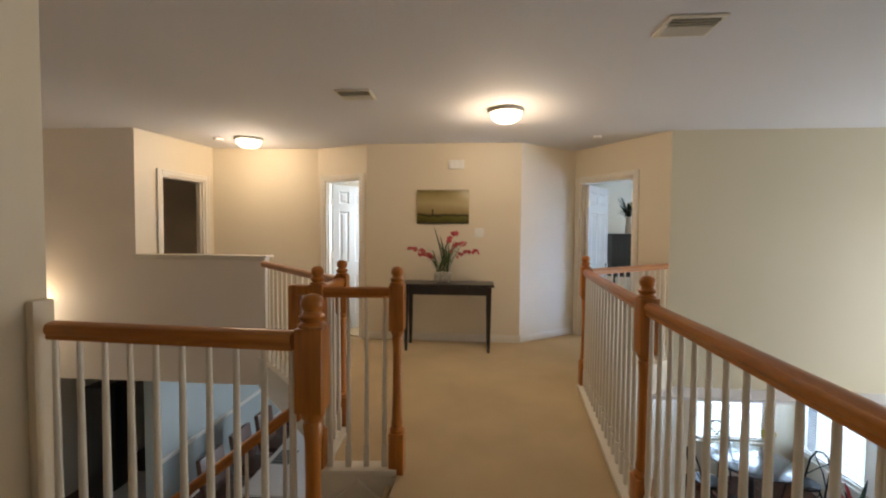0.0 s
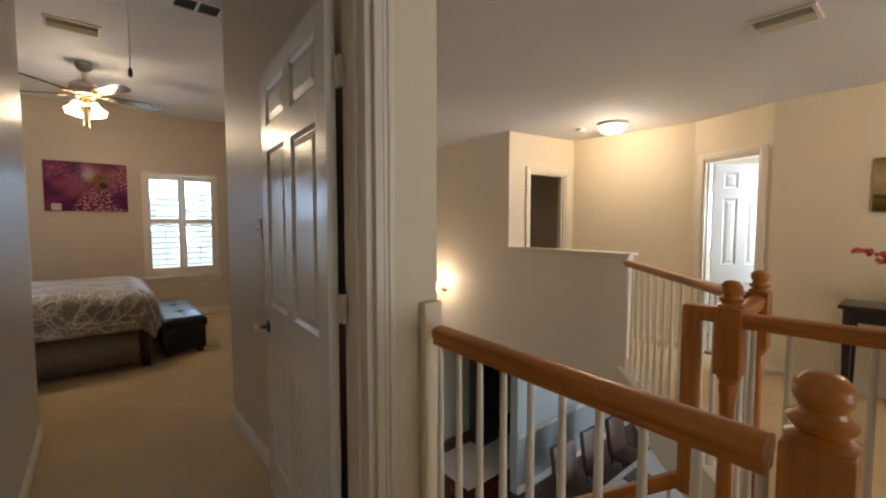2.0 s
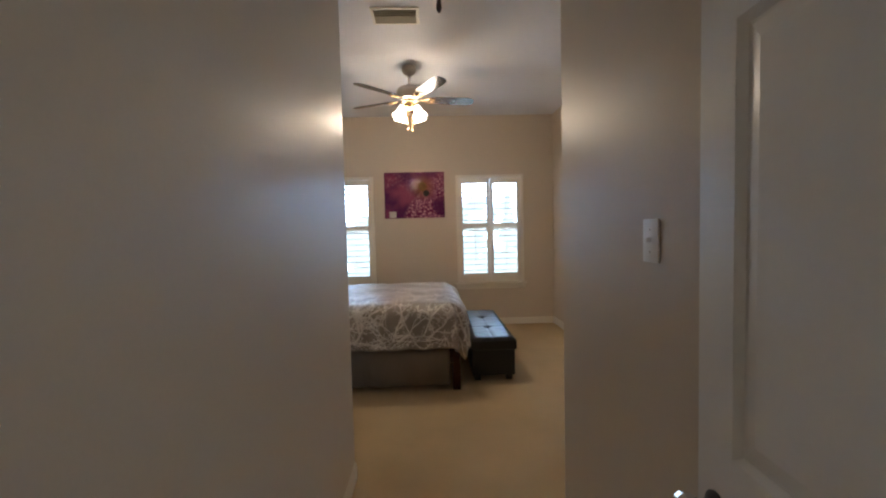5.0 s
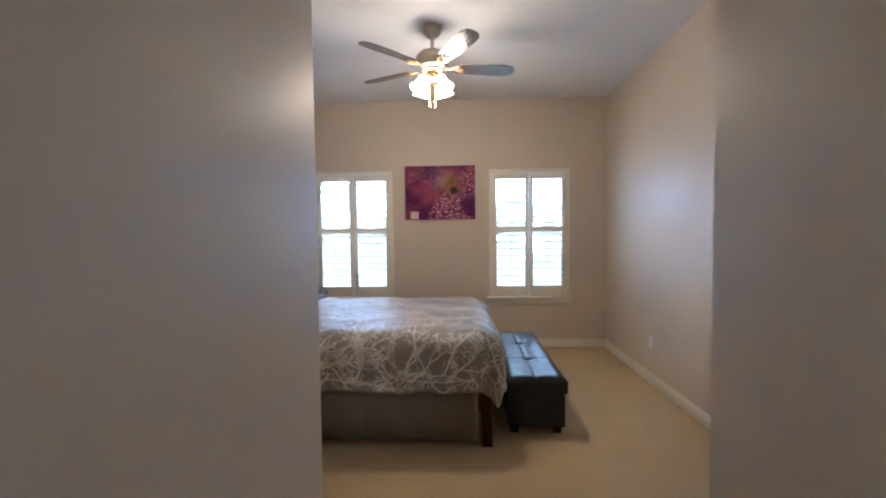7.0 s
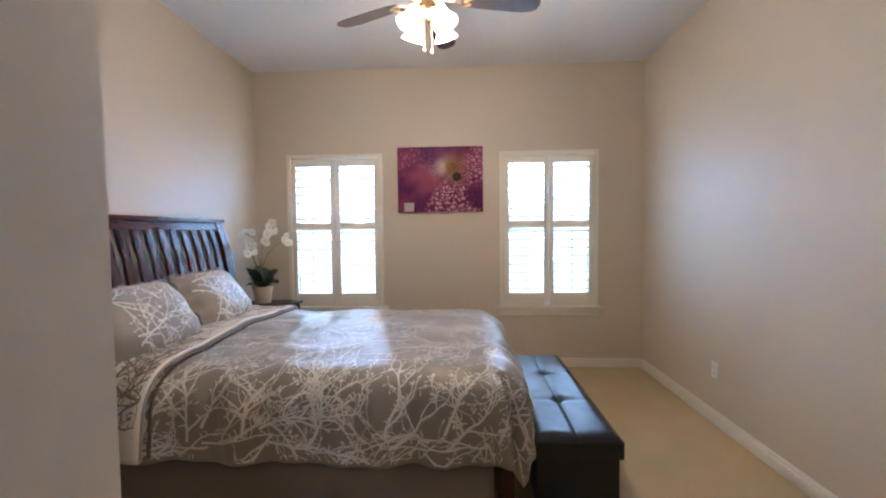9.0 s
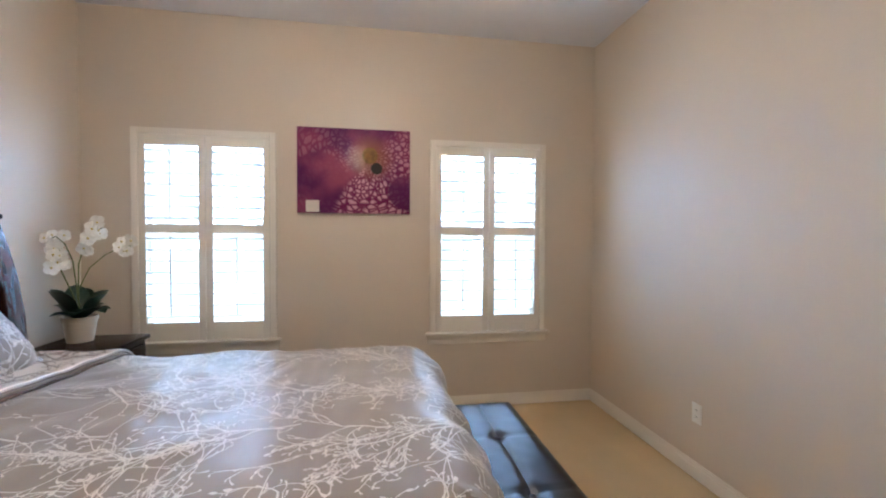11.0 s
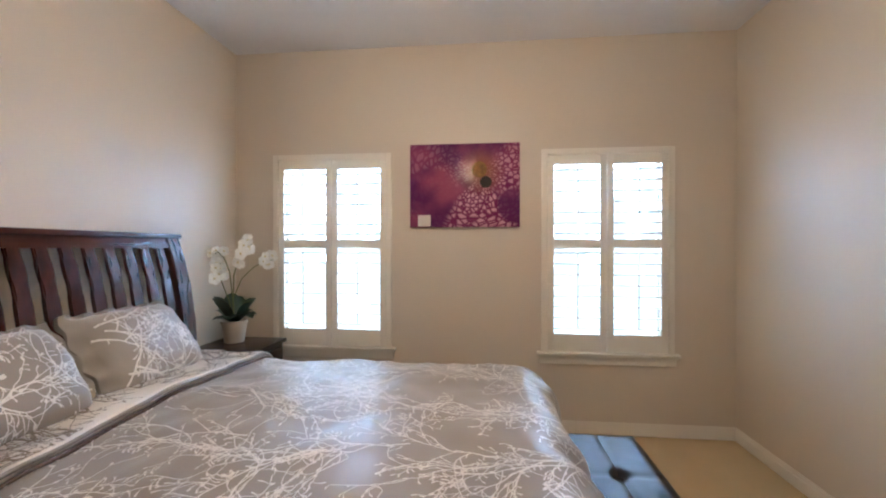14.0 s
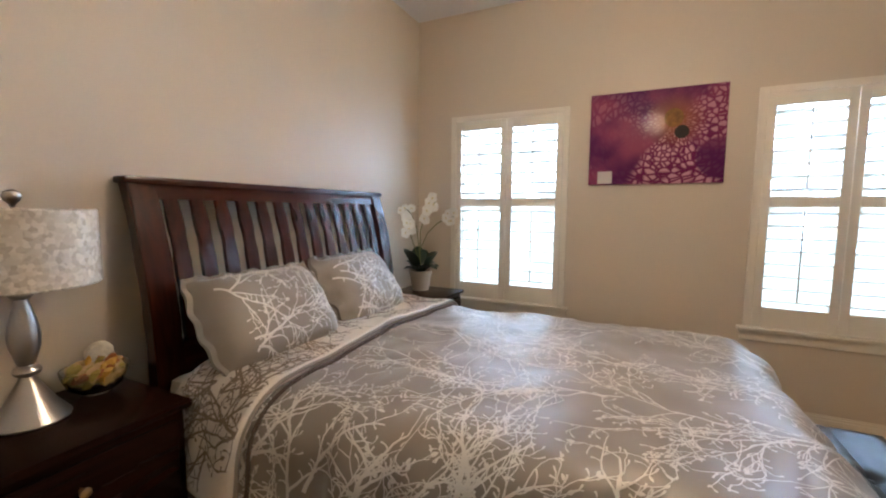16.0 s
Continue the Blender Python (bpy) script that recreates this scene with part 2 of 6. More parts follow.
def orchid_print():
    """The macro flower on the purple canvas: speckled petals round an amber heart."""
    m, n, l, b = nodes_of("orchid_print")
    co = n.new("ShaderNodeTexCoord")
    mp = n.new("ShaderNodeMapping")
    mp.inputs["Location"].default_value = (0, -0.125, -0.10)
    l.new(co.outputs["Object"], mp.inputs["Vector"])
    se = n.new("ShaderNodeSeparateXYZ")
    l.new(mp.outputs[0], se.inputs[0])

    def math_node(op, a, c=None):
        t = n.new("ShaderNodeMath")
        t.operation = op
        for i, v in enumerate((a, c)):
            if v is None:
                continue
            if isinstance(v, (int, float)):
                t.inputs[i].default_value = v
            else:
                l.new(v, t.inputs[i])
        return t.outputs[0]
    ang = math_node("ARCTAN2", se.outputs[2], se.outputs[1])
    rad = math_node("SQRT", math_node("ADD", math_node("MULTIPLY", se.outputs[1], se.outputs[1]), math_node("MULTIPLY", se.outputs[2], se.outputs[2])))
    cb = n.new("ShaderNodeCombineXYZ")
    l.new(math_node("MULTIPLY", ang, 7.0), cb.inputs[0])
    l.new(math_node("MULTIPLY", rad, 27.0), cb.inputs[1])
    vo = n.new("ShaderNodeTexVoronoi")
    vo.feature = "DISTANCE_TO_EDGE"
    vo.inputs["Scale"].default_value = 1.0
    l.new(cb.outputs[0], vo.inputs["Vector"])
    spots = n.new("ShaderNodeValToRGB")
    e = spots.color_ramp.elements
    e[0].position, e[0].color = 0.06, (0.16, 0.02, 0.085, 1)
    e[1].position, e[1].color = 0.22, (0.58, 0.31, 0.37, 1)
    l.new(vo.outputs["Distance"], spots.inputs[0])
    no = n.new("ShaderNodeTexNoise")
    no.inputs["Scale"].default_value = 3.2
    l.new(co.outputs["Object"], no.inputs["Vector"])
    tone = n.new("ShaderNodeValToRGB")
    e = tone.color_ramp.elements
    e[0].position, e[0].color = 0.40, (0.10, 0.018, 0.09, 1)
    e[1].position, e[1].color = 0.62, (0.27, 0.06, 0.12, 1)
    l.new(no.outputs["Fac"], tone.inputs[0])
    turn = n.new("ShaderNodeMapRange")
    turn.inputs[1].default_value, turn.inputs[2].default_value = -math.pi, math.pi
    l.new(math_node("ADD", ang, math_node("MULTIPLY", math_node("SUBTRACT", no.outputs["Fac"], 0.5), 0.5)), turn.inputs[0])
    mask = n.new("ShaderNodeValToRGB")
    e = mask.color_ramp.elements
    e[0].position, e[0].color = 0.0, (0.24, 0.24, 0.24, 1)
    e[1].position, e[1].color = 1.0, (0.24, 0.24, 0.24, 1)
    for p, v in ((0.08, 0.20), (0.105, 0.03), (0.135, 0.03), (0.155, 0.95), (0.325, 0.95), (0.35, 0.30), (0.385, 0.35), (0.41, 0.75), (0.60, 0.6), (0.65, 0.04), (0.87, 0.03), (0.92, 0.20)):
        mask.color_ramp.elements.new(p).color = (v, v, v, 1)
    l.new(turn.outputs[0], mask.inputs[0])
    # two plain rounded lobes cover the spots
    spotted = mask.outputs[0]
    for lobe, inner, outer in (((0, -0.27, -0.05), 0.185, 0.205), ((0, 0.40, -0.16), 0.13, 0.15)):
        away = n.new("ShaderNodeVectorMath")
        away.operation = "DISTANCE"
        away.inputs[1].default_value = lobe
        l.new(co.outputs["Object"], away.inputs[0])
        edge = n.new("ShaderNodeMapRange")
        edge.inputs[1].default_value, edge.inputs[2].default_value, edge.inputs[3].default_value = inner, outer, 0.12
        l.new(away.outputs["Value"], edge.inputs[0])
        spotted = math_node("MULTIPLY", spotted, edge.outputs[0])
    mx = n.new("ShaderNodeMix")
    mx.data_type = "RGBA"
    l.new(spotted, mx.inputs[0])
    l.new(tone.outputs[0], mx.inputs[6])
    l.new(spots.outputs[0], mx.inputs[7])
    heart = n.new("ShaderNodeMapRange")
    heart.inputs[1].default_value, heart.inputs[2].default_value, heart.inputs[4].default_value = 0.20, 0.05, 0.75
    l.new(rad, heart.inputs[0])
    mx2 = n.new("ShaderNodeMix")
    mx2.data_type = "RGBA"
    mx2.inputs[7].default_value = (0.28, 0.11, 0.03, 1)
    l.new(heart.outputs[0], mx2.inputs[0])
    l.new(mx.outputs[2], mx2.inputs[6])
    l.new(mx2.outputs[2], b.inputs["Base Color"])
    b.inputs["Roughness"].default_value = 0.24
    b.inputs["Specular IOR Level"].default_value = 0.16
    b.inputs["Coat Weight"].default_value = 0.0
    b.inputs["Coat Roughness"].default_value = 0.03
    return m


def meadow_print():
    """A sepia meadow under a hazy sky with a dark horizon."""
    m, n, l, b = nodes_of("meadow_print")
    co = n.new("ShaderNodeTexCoord")
    se = n.new("ShaderNodeSeparateXYZ")
    l.new(co.outputs["Object"], se.inputs[0])
    no = n.new("ShaderNodeTexNoise")
    no.inputs["Scale"].default_value, no.inputs["Detail"].default_value = 5, 6
    l.new(co.outputs["Object"], no.inputs["Vector"])
    ma = n.new("ShaderNodeMath")
    ma.operation = "MULTIPLY_ADD"
    ma.inputs[1].default_value, ma.inputs[2].default_value = 2.2, 0.42
    l.new(se.outputs[2], ma.inputs[0])
    ad = n.new("ShaderNodeMath")
    ad.operation = "MULTIPLY_ADD"
    ad.inputs[1].default_value = 0.22
    l.new(no.outputs["Fac"], ad.inputs[0])
    l.new(ma.outputs[0], ad.inputs[2])
    ramp = n.new("ShaderNodeValToRGB")
    e = ramp.color_ramp.elements
    e[0].position, e[0].color = 0.08, (0.05, 0.045, 0.008, 1)
    e[1].position, e[1].color = 1.0, (0.16, 0.12, 0.03, 1)
    for p, c in ((0.24, (0.13, 0.115, 0.015)), (0.30, (0.02, 0.018, 0.006)), (0.35, (0.26, 0.19, 0.07)), (0.62, (0.42, 0.33, 0.16)), (0.85, (0.30, 0.23, 0.08))):
        el = ramp.color_ramp.elements.new(p)
        el.color = (*c, 1)
    l.new(ad.outputs[0], ramp.inputs[0])
    l.new(ramp.outputs[0], b.inputs["Base Color"])
    b.inputs["Roughness"].default_value = 0.35
    return m


def shell_material():
    """Capiz-like shade: mottled translucent shell chips."""
    m, n, l, b = nodes_of("mottled_shell")
    co = n.new("ShaderNodeTexCoord")
    vo = n.new("ShaderNodeTexVoronoi")
    vo.inputs["Scale"].default_value = 80
    l.new(co.outputs["Object"], vo.inputs["Vector"])
    ramp = n.new("ShaderNodeValToRGB")
    e = ramp.color_ramp.elements
    e[0].position, e[0].color = 0.1, (0.52, 0.46, 0.37, 1)
    e[1].position, e[1].color = 0.9, (0.78, 0.72, 0.62, 1)
    l.new(vo.outputs["Color"], ramp.inputs[0])
    l.new(ramp.outputs[0], b.inputs["Base Color"])
    b.inputs["Roughness"].default_value = 0.15
    b.inputs["Coat Weight"].default_value = 0.5
    return m


ORCHID, MEADOW, SHELL = orchid_print(), meadow_print(), shell_material()

# ---- builders ----


def box(bm, x0, x1, y0, y1, z0, z1, bevel=0.0, m=None):
    """A box, with rounded edges where bevel is given; m turns it in its place."""
    r = bmesh.ops.create_cube(bm, size=1.0)
    vs = r["verts"]
    for v in vs:
        v.co = Vector((x0 + (v.co.x + 0.5) * (x1 - x0), y0 + (v.co.y + 0.5) * (y1 - y0), z0 + (v.co.z + 0.5) * (z1 - z0)))
    if bevel:
        es = list({e for v in vs for e in v.link_edges})
        r = bmesh.ops.bevel(bm, geom=es, offset=bevel, segments=2, affect="EDGES", profile=0.6)
        vs = list({v for f in r["faces"] for v in f.verts} | {v for v in vs if v.is_valid})
    if m is not None:
        bmesh.ops.transform(bm, matrix=m, verts=vs)
    return vs


def lathe(bm, profile, segs=16, m=None, caps=True):
    """Turns rows of (radius, height) about z."""
    rings = []
    for r, z in profile:
        rings.append([bm.verts.new((r * math.cos(2 * math.pi * k / segs), r * math.sin(2 * math.pi * k / segs), z)) for k in range(segs)])
    for a, b in zip(rings, rings[1:]):
        for k in range(segs):
            bm.faces.new((a[k], a[(k + 1) % segs], b[(k + 1) % segs], b[k]))
    if caps:
        bm.faces.new(rings[0][::-1])
        bm.faces.new(rings[-1])
    vs = [v for r in rings for v in r]
    if m is not None:
        bmesh.ops.transform(bm, matrix=m, verts=vs)
    return vs


def tube(bm, pts, radii, segs=8):
    """A round rod through points."""
    rings = []
    pts = [Vector(p) for p in pts]
    if isinstance(radii, (int, float)):
        radii = [radii] * len(pts)
    for i, p in enumerate(pts):
        d = (pts[min(i + 1, len(pts) - 1)] - pts[max(i - 1, 0)]).normalized()
        a = d.orthogonal().normalized()
        b = d.cross(a)
        if i:
            a = (pa - d * pa.dot(d)).normalized()
            b = d.cross(a)
        pa = a
        rings.append([bm.verts.new(p + radii[i] * (math.cos(2 * math.pi * k / segs) * a + math.sin(2 * math.pi * k / segs) * b)) for k in range(segs)])
    for r, s in zip(rings, rings[1:]):
        for k in range(segs):
            bm.faces.new((r[k], r[(k + 1) % segs], s[(k + 1) % segs], s[k]))
    bm.faces.new(rings[0][::-1])
    bm.faces.new(rings[-1])


def prism(bm, pts, z0, z1):
    """A plan outline raised from z0 to z1."""
    lo = [bm.verts.new((x, y, z0)) for x, y in pts]
    hi = [bm.verts.new((x, y, z1)) for x, y in pts]
    k = len(pts)
    bm.faces.new(lo[::-1])
    bm.faces.new(hi)
    for i in range(k):
        bm.faces.new((lo[i], lo[(i + 1) % k], hi[(i + 1) % k], hi[i]))


def mesh_of(name, bm, material, smooth=True):
    bmesh.ops.recalc_face_normals(bm, faces=bm.faces)
    me = bpy.data.meshes.new(name)
    bm.to_mesh(me)
    bm.free()
    me.materials.append(material)
    if smooth:
        for p in me.polygons:
            p.use_smooth = True
        me.set_sharp_from_angle(angle=radians(38))
    return me


def part(name, bm, material, parent, label="", smooth=True):
    ob = new(name, mesh_of(name, bm, material, smooth))
    ob.parent = parent
    if label:
        ob["label"] = label
    return ob


def share(name, me, parent, m):
    """Another piece on the same mesh."""
    ob = new(name, me)
    ob.parent = parent
    ob.matrix_local = m
    return ob


def thing(name, label, category, group="", m=None):
    ob = new(name)
    ob.empty_display_size = 0.1
    if m is not None:
        ob.matrix_world = m
    return tagged(ob, label, category, group)


def structure(name, bm, material, label, category, smooth=False):
    ob = new(name, mesh_of(name, bm, material, smooth))
    return tagged(ob, label, category, kind="structure")


def frame_of(p0, p1):
    """Local frame of a wall: x along it, y to its left."""
    d = Vector((p1[0] - p0[0], p1[1] - p0[1], 0))
    return Matrix.Translation((p0[0], p0[1], 0)) @ Matrix.Rotation(math.atan2(d.y, d.x), 4, "Z"), d.length


def wall(name, p0, p1, thick, z0, z1, material, label, openings=()):
    """A wall whose seen face runs from p0 to p1, its thickness to the left; openings (s0, s1, z0, z1) go through."""
    m, length = frame_of(p0, p1)
    bm = bmesh.new()
    s = 0.0
    for a, b, lo, hi in sorted(openings):
        if a > s:
            box(bm, s, a, 0, thick, z0, z1)
        if lo > z0:
            box(bm, a, b, 0, thick, z0, lo)
        if hi < z1:
            box(bm, a, b, 0, thick, hi, z1)
        s = b
    if s < length:
        box(bm, s, length, 0, thick, z0, z1)
    ob = structure(name, bm, material, label, "wall")
    ob.matrix_world = m
    return ob


def baseboard(p0, p1, a=0.0, b=None, h=0.10):
    """Moulded skirting on the seen (right) side of the line p0-p1."""
    m, length = frame_of(p0, p1)
    b = length if b is None else b
    bm = bmesh.new()
    box(bm, a, b, -0.014, -0.001, 0.002, h * 0.72, 0.002)
    box(bm, a, b, -0.010, -0.001, h * 0.72, h * 0.88, 0.002)
    box(bm, a, b, -0.006, -0.001, h * 0.88, h, 0.002)
    ob = structure("baseboard", bm, TRIM, "white painted moulded baseboard along the wall", "baseboard", True)
    ob.matrix_world = m
    return ob


def casing(name, p0, p1, s0, s1, head, thick, z0=0.0, back=True):
    """Lining and moulded architraves of a doorway cut at s0-s1 in the wall p0-p1."""
    m, _ = frame_of(p0, p1)
    top = tagged(new(name), "white painted moulded door casing and jamb", "door frame", kind="structure")
    top.matrix_world = m
    w = 0.072
    for side in ((-1, 1) if back else (-1,)):
        y0, y1 = (-0.018, -0.002) if side < 0 else (thick + 0.002, thick + 0.018)
        e = -0.006 if side < 0 else 0.006
        for x0, x1 in ((s0 - w, s0 - 0.006), (s1 + 0.006, s1 + w)):
            bm = bmesh.new()
            box(bm, x0, x1, y0, y1, z0, head + w, 0.004)
            outer = (x0, x0 + 0.022) if x0 < s0 - 0.02 else (x1 - 0.022, x1)
            box(bm, outer[0], outer[1], y0 + e, y1 + e, z0, head + w, 0.004)
            mid = 0.5 * (x0 + x1)
            box(bm, mid - 0.006, mid + 0.006, y0 + e * 0.5, y1 + e * 0.5, z0, head + 0.02, 0.003)
            part("architrave", bm, TRIM, top)
        bm = bmesh.new()
        box(bm, s0 - 0.006, s1 + 0.006, y0, y1, head + 0.006, head + w, 0.004)
        box(bm, s0 - 0.006, s1 + 0.006, y0 + e, y1 + e, head + w - 0.022, head + w, 0.004)
        part("head_architrave", bm, TRIM, top)
    for x0, x1 in ((s0 - 0.001, s0 + 0.018), (s1 - 0.018, s1 + 0.001)):
        bm = bmesh.new()
        box(bm, x0, x1, 0.001, thick - 0.001, z0, head, 0.002)
        xs = (x1, x1 + 0.011) if x0 < 0.5 * (s0 + s1) else (x0 - 0.011, x0)
        box(bm, xs[0], xs[1], thick * 0.30, thick * 0.62, z0, head - 0.02, 0.002)
        part("jamb", bm, TRIM, top)
    bm = bmesh.new()
    box(bm, s0 + 0.018, s1 - 0.018, 0.001, thick - 0.001, head - 0.018, head - 0.001, 0.002)
    part("head_jamb", bm, TRIM, top)
    return top


def panel_door(name, label, m, width, height, knob_at, knob_label="silver door knob", hinges=True, z0=0.008):
    """A six-panel door: x from the hinge to the free edge, faces at y = +-0.0175."""
    top = tagged(new(name), label, "door", kind="structure")
    top.matrix_world = m
    t = 0.0175
    st, mid = 0.105, 0.10
    rails = [(z0, 0.22), (0.375 * height, 0.47 * height), (0.82 * height, 0.875 * height), (height - 0.09, height)]
    bm = bmesh.new()
    box(bm, 0, st, -t, t, z0, height, 0.002)
    box(bm, width - st, width, -t, t, z0, height, 0.002)
    c = width / 2
    for a, b in rails:
        box(bm, st - 0.001, width - st + 0.001, -t, t, a, b)
    for (_, a), (b, _) in zip(rails, rails[1:]):
        box(bm, c - mid / 2, c + mid / 2, -t, t, a - 0.001, b + 0.001)
    part("slab", bm, DOORPAINT, top, smooth=False)
    for x0, x1 in ((st, c - mid / 2), (c + mid / 2, width - st)):
        for (_, a), (b, _) in zip(rails, rails[1:]):
            bm = bmesh.new()
            box(bm, x0, x1, -0.006, 0.006, a, b)
            for s in (-1, 1):
                lo = [(x0, a), (x1, a), (x1, b), (x0, b)]
                for inset0, y_0, inset1, y_1 in ((0.0, 0.0165, 0.014, 0.0065), (0.020, 0.0065, 0.05, 0.0135)):
                    ring = []
                    for ins, yy in ((inset0, y_0), (inset1, y_1)):
                        ring.append([bm.verts.new((px + (ins if px == x0 else -ins), s * yy, pz + (ins if pz == a else -ins))) for px, pz in lo])
                    for k in range(4):
                        bm.faces.new((ring[0][k], ring[0][(k + 1) % 4], ring[1][(k + 1) % 4], ring[1][k]))
                    if inset0:
                        bm.faces.new(ring[1])
            part("panel", bm, DOORPAINT, top, smooth=False)
    if knob_at:
        for s in (-1, 1):
            squash = Matrix.Diagonal((1, 1, 0.45 if s < 0 else 1, 1))
            at = Matrix.Translation((width - 0.065, s * (t + 0.001), knob_at)) @ Matrix.Rotation(radians(-90 * s), 4, "X") @ squash
            bm = bmesh.new()
            lathe(bm, [(0.032, 0), (0.032, 0.004), (0.027, 0.008), (0.013, 0.010), (0.011, 0.034)], 20, at)
            rose = part("rose", bm, DARKMETAL, top, "dark door rose and spindle")
            bm = bmesh.new()
            lathe(bm, [(0.012, 0.032), (0.021, 0.036), (0.030, 0.048), (0.030, 0.060), (0.022, 0.072), (0.012, 0.075)], 8, at)
            part("door_knob", bm, KNOB, rose, knob_label, smooth=False)
    if hinges:
        for z in (0.25, 0.525 * height, height - 0.25):
            bm = bmesh.new()
            lathe(bm, [(0.007, -0.05), (0.007, 0.05)], 10, Matrix.Translation((-0.006, -t, z)))
            box(bm, -0.044, -0.001, -t - 0.012, -t + 0.003, z - 0.048, z + 0.048)
            part("hinge", bm, TRIM, top, "painted butt hinge")
    return top


# ---- setting ----
H2, HB, LOW = 2.56, 3.06, -2.75          # hall ceiling, bedroom ceiling, lower floor
DOOR_X, BACK_Y = -1.60, 5.27

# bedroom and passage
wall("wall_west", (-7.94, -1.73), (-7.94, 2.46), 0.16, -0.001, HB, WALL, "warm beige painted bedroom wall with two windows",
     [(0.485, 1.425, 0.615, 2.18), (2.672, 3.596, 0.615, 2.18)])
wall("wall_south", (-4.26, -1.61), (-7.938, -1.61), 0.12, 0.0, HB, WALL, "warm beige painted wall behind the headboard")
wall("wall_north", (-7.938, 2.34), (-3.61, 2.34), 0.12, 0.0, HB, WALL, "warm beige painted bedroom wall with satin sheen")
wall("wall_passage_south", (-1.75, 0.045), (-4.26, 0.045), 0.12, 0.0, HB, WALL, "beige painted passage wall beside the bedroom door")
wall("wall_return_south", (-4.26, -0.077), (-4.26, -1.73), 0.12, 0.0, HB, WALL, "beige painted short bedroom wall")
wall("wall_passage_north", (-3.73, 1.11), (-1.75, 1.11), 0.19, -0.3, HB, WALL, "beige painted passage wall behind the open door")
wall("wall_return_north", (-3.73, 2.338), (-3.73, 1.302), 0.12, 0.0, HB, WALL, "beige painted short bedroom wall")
wall("wall_door", (DOOR_X, 1.30), (DOOR_X, -2.3), -0.15, 0.0, HB, WALL_HALL, "beige painted hall wall with the bedroom doorway", [(0.26, 1.20, -0.01, 2.19)])
bm = bmesh.new()
box(bm, -8.1, -1.75, -1.73, 2.46, HB, HB + 0.1)
structure("ceiling", bm, CEIL, "white textured bedroom ceiling", "ceiling")
bm = bmesh.new()
prism(bm, [(-7.94, -1.61), (-4.26, -1.61), (-4.26, 0.045), (-1.6, 0.045), (-1.6, 1.11), (-3.73, 1.11), (-3.73, 2.34), (-7.94, 2.34)], -0.3, 0.0)
structure("floor", bm, CARPET, "beige cut-pile carpet in the bedroom and passage", "floor")
for p0, p1, a, b in (((-4.26, -1.61), (-7.94, -1.61), 0, None), ((-7.94, -1.61), (-7.94, 2.34), 0.014, None), ((-7.94, 2.34), (-3.73, 2.34), 0.014, None),
                     ((-1.75, 0.045), (-4.26, 0.045), 0, None), ((-4.26, 0.045), (-4.26, -1.61), 0, None), ((-3.73, 1.11), (-1.75, 1.11), 0, None),
                     ((-3.73, 2.34), (-3.73, 1.11), 0, None)):
    baseboard(p0, p1, a, b)
casing("door_frame_1", (DOOR_X, -2.3), (DOOR_X, 1.30), 2.40, 3.34, 2.19, 0.15, back=False)
panel_door("door_1", "white six-panel door standing open against the passage wall", pose(-1.770, 0.99, 0, 0, 0, 175.5), 0.93, 2.17, 0.905, "faceted silver door knob")

# hall
RAIL_R = [(0.60, -0.6), (0.75, 1.95), (0.935, 3.76)]
LAND = [(-1.6, -2.3), (0.55, -2.3), (0.60, -0.6), (0.75, 1.95), (0.935, 3.76), (2.09, 4.72), (1.32, 5.87), (0.51, 5.27), (-1.49, 5.27), (-2.25, 5.55),
        (-3.7, 5.42), (-3.86, 4.33), (-2.41, 4.33), (-1.03, 2.80), (-1.03, 2.24), (-0.50, 2.24), (-0.55, 1.20), (-1.6, 1.26)]
bm = bmesh.new()
prism(bm, LAND, -0.012, 0.0)
structure("floor_hall", bm, CARPET, "beige cut-pile carpet on the upstairs landing", "floor")
bm = bmesh.new()
prism(bm, LAND, -0.30, -0.014)
structure("landing_slab", bm, WALL_PALE, "cream plastered edge of the landing floor", "floor slab")
wall("wall_back", (-1.49, BACK_Y), (0.51, BACK_Y), 0.12, 0.0, H2, WALL_HALL, "beige painted hall wall behind the console table")
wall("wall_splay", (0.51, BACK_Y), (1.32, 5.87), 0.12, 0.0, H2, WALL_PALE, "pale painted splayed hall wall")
wall("wall_door_2", (1.32, 5.87), (2.09, 4.72), 0.12, 0.0, H2, WALL_HALL, "beige painted angled wall with an open doorway", [(0.10, 0.92, -0.01, 2.11)])
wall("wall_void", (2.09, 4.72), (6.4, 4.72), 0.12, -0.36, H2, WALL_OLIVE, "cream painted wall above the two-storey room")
wall("wall_door_3", (-2.25, 5.55), (-1.49, BACK_Y), 0.12, 0.0, H2, WALL_HALL, "beige painted angled wall with a bathroom doorway", [(0.12, 0.70, -0.01, 2.11)])
wall("wall_recess", (-3.70, 5.42), (-2.25, 5.55), 0.12, 0.0, H2, WALL_HALL, "beige painted recess wall lit by a ceiling lamp")
wall("wall_recess_side", (-3.88, 4.3), (-3.70, 5.42), 0.12, 0.0, H2, WALL_HALL, "beige painted recess wall with a dark doorway", [(0.34, 0.98, -0.01, 2.08)])
wall("wall_stair", (-6.4, 4.3), (-3.88, 4.3), 0.12, -0.30, H2, WALL_DAYLIT, "cream painted tall wall above the stairwell, daylight in its tint")
wall("wall_half", (-3.88, 4.3), (-2.38, 4.3), 0.12, -0.30, 1.12, WALL_DAYLIT, "cream painted half wall above the stairwell, daylight in its tint")
bm = bmesh.new()
box(bm, -3.90, -2.34, 4.27, 4.45, 1.121, 1.147, 0.006)
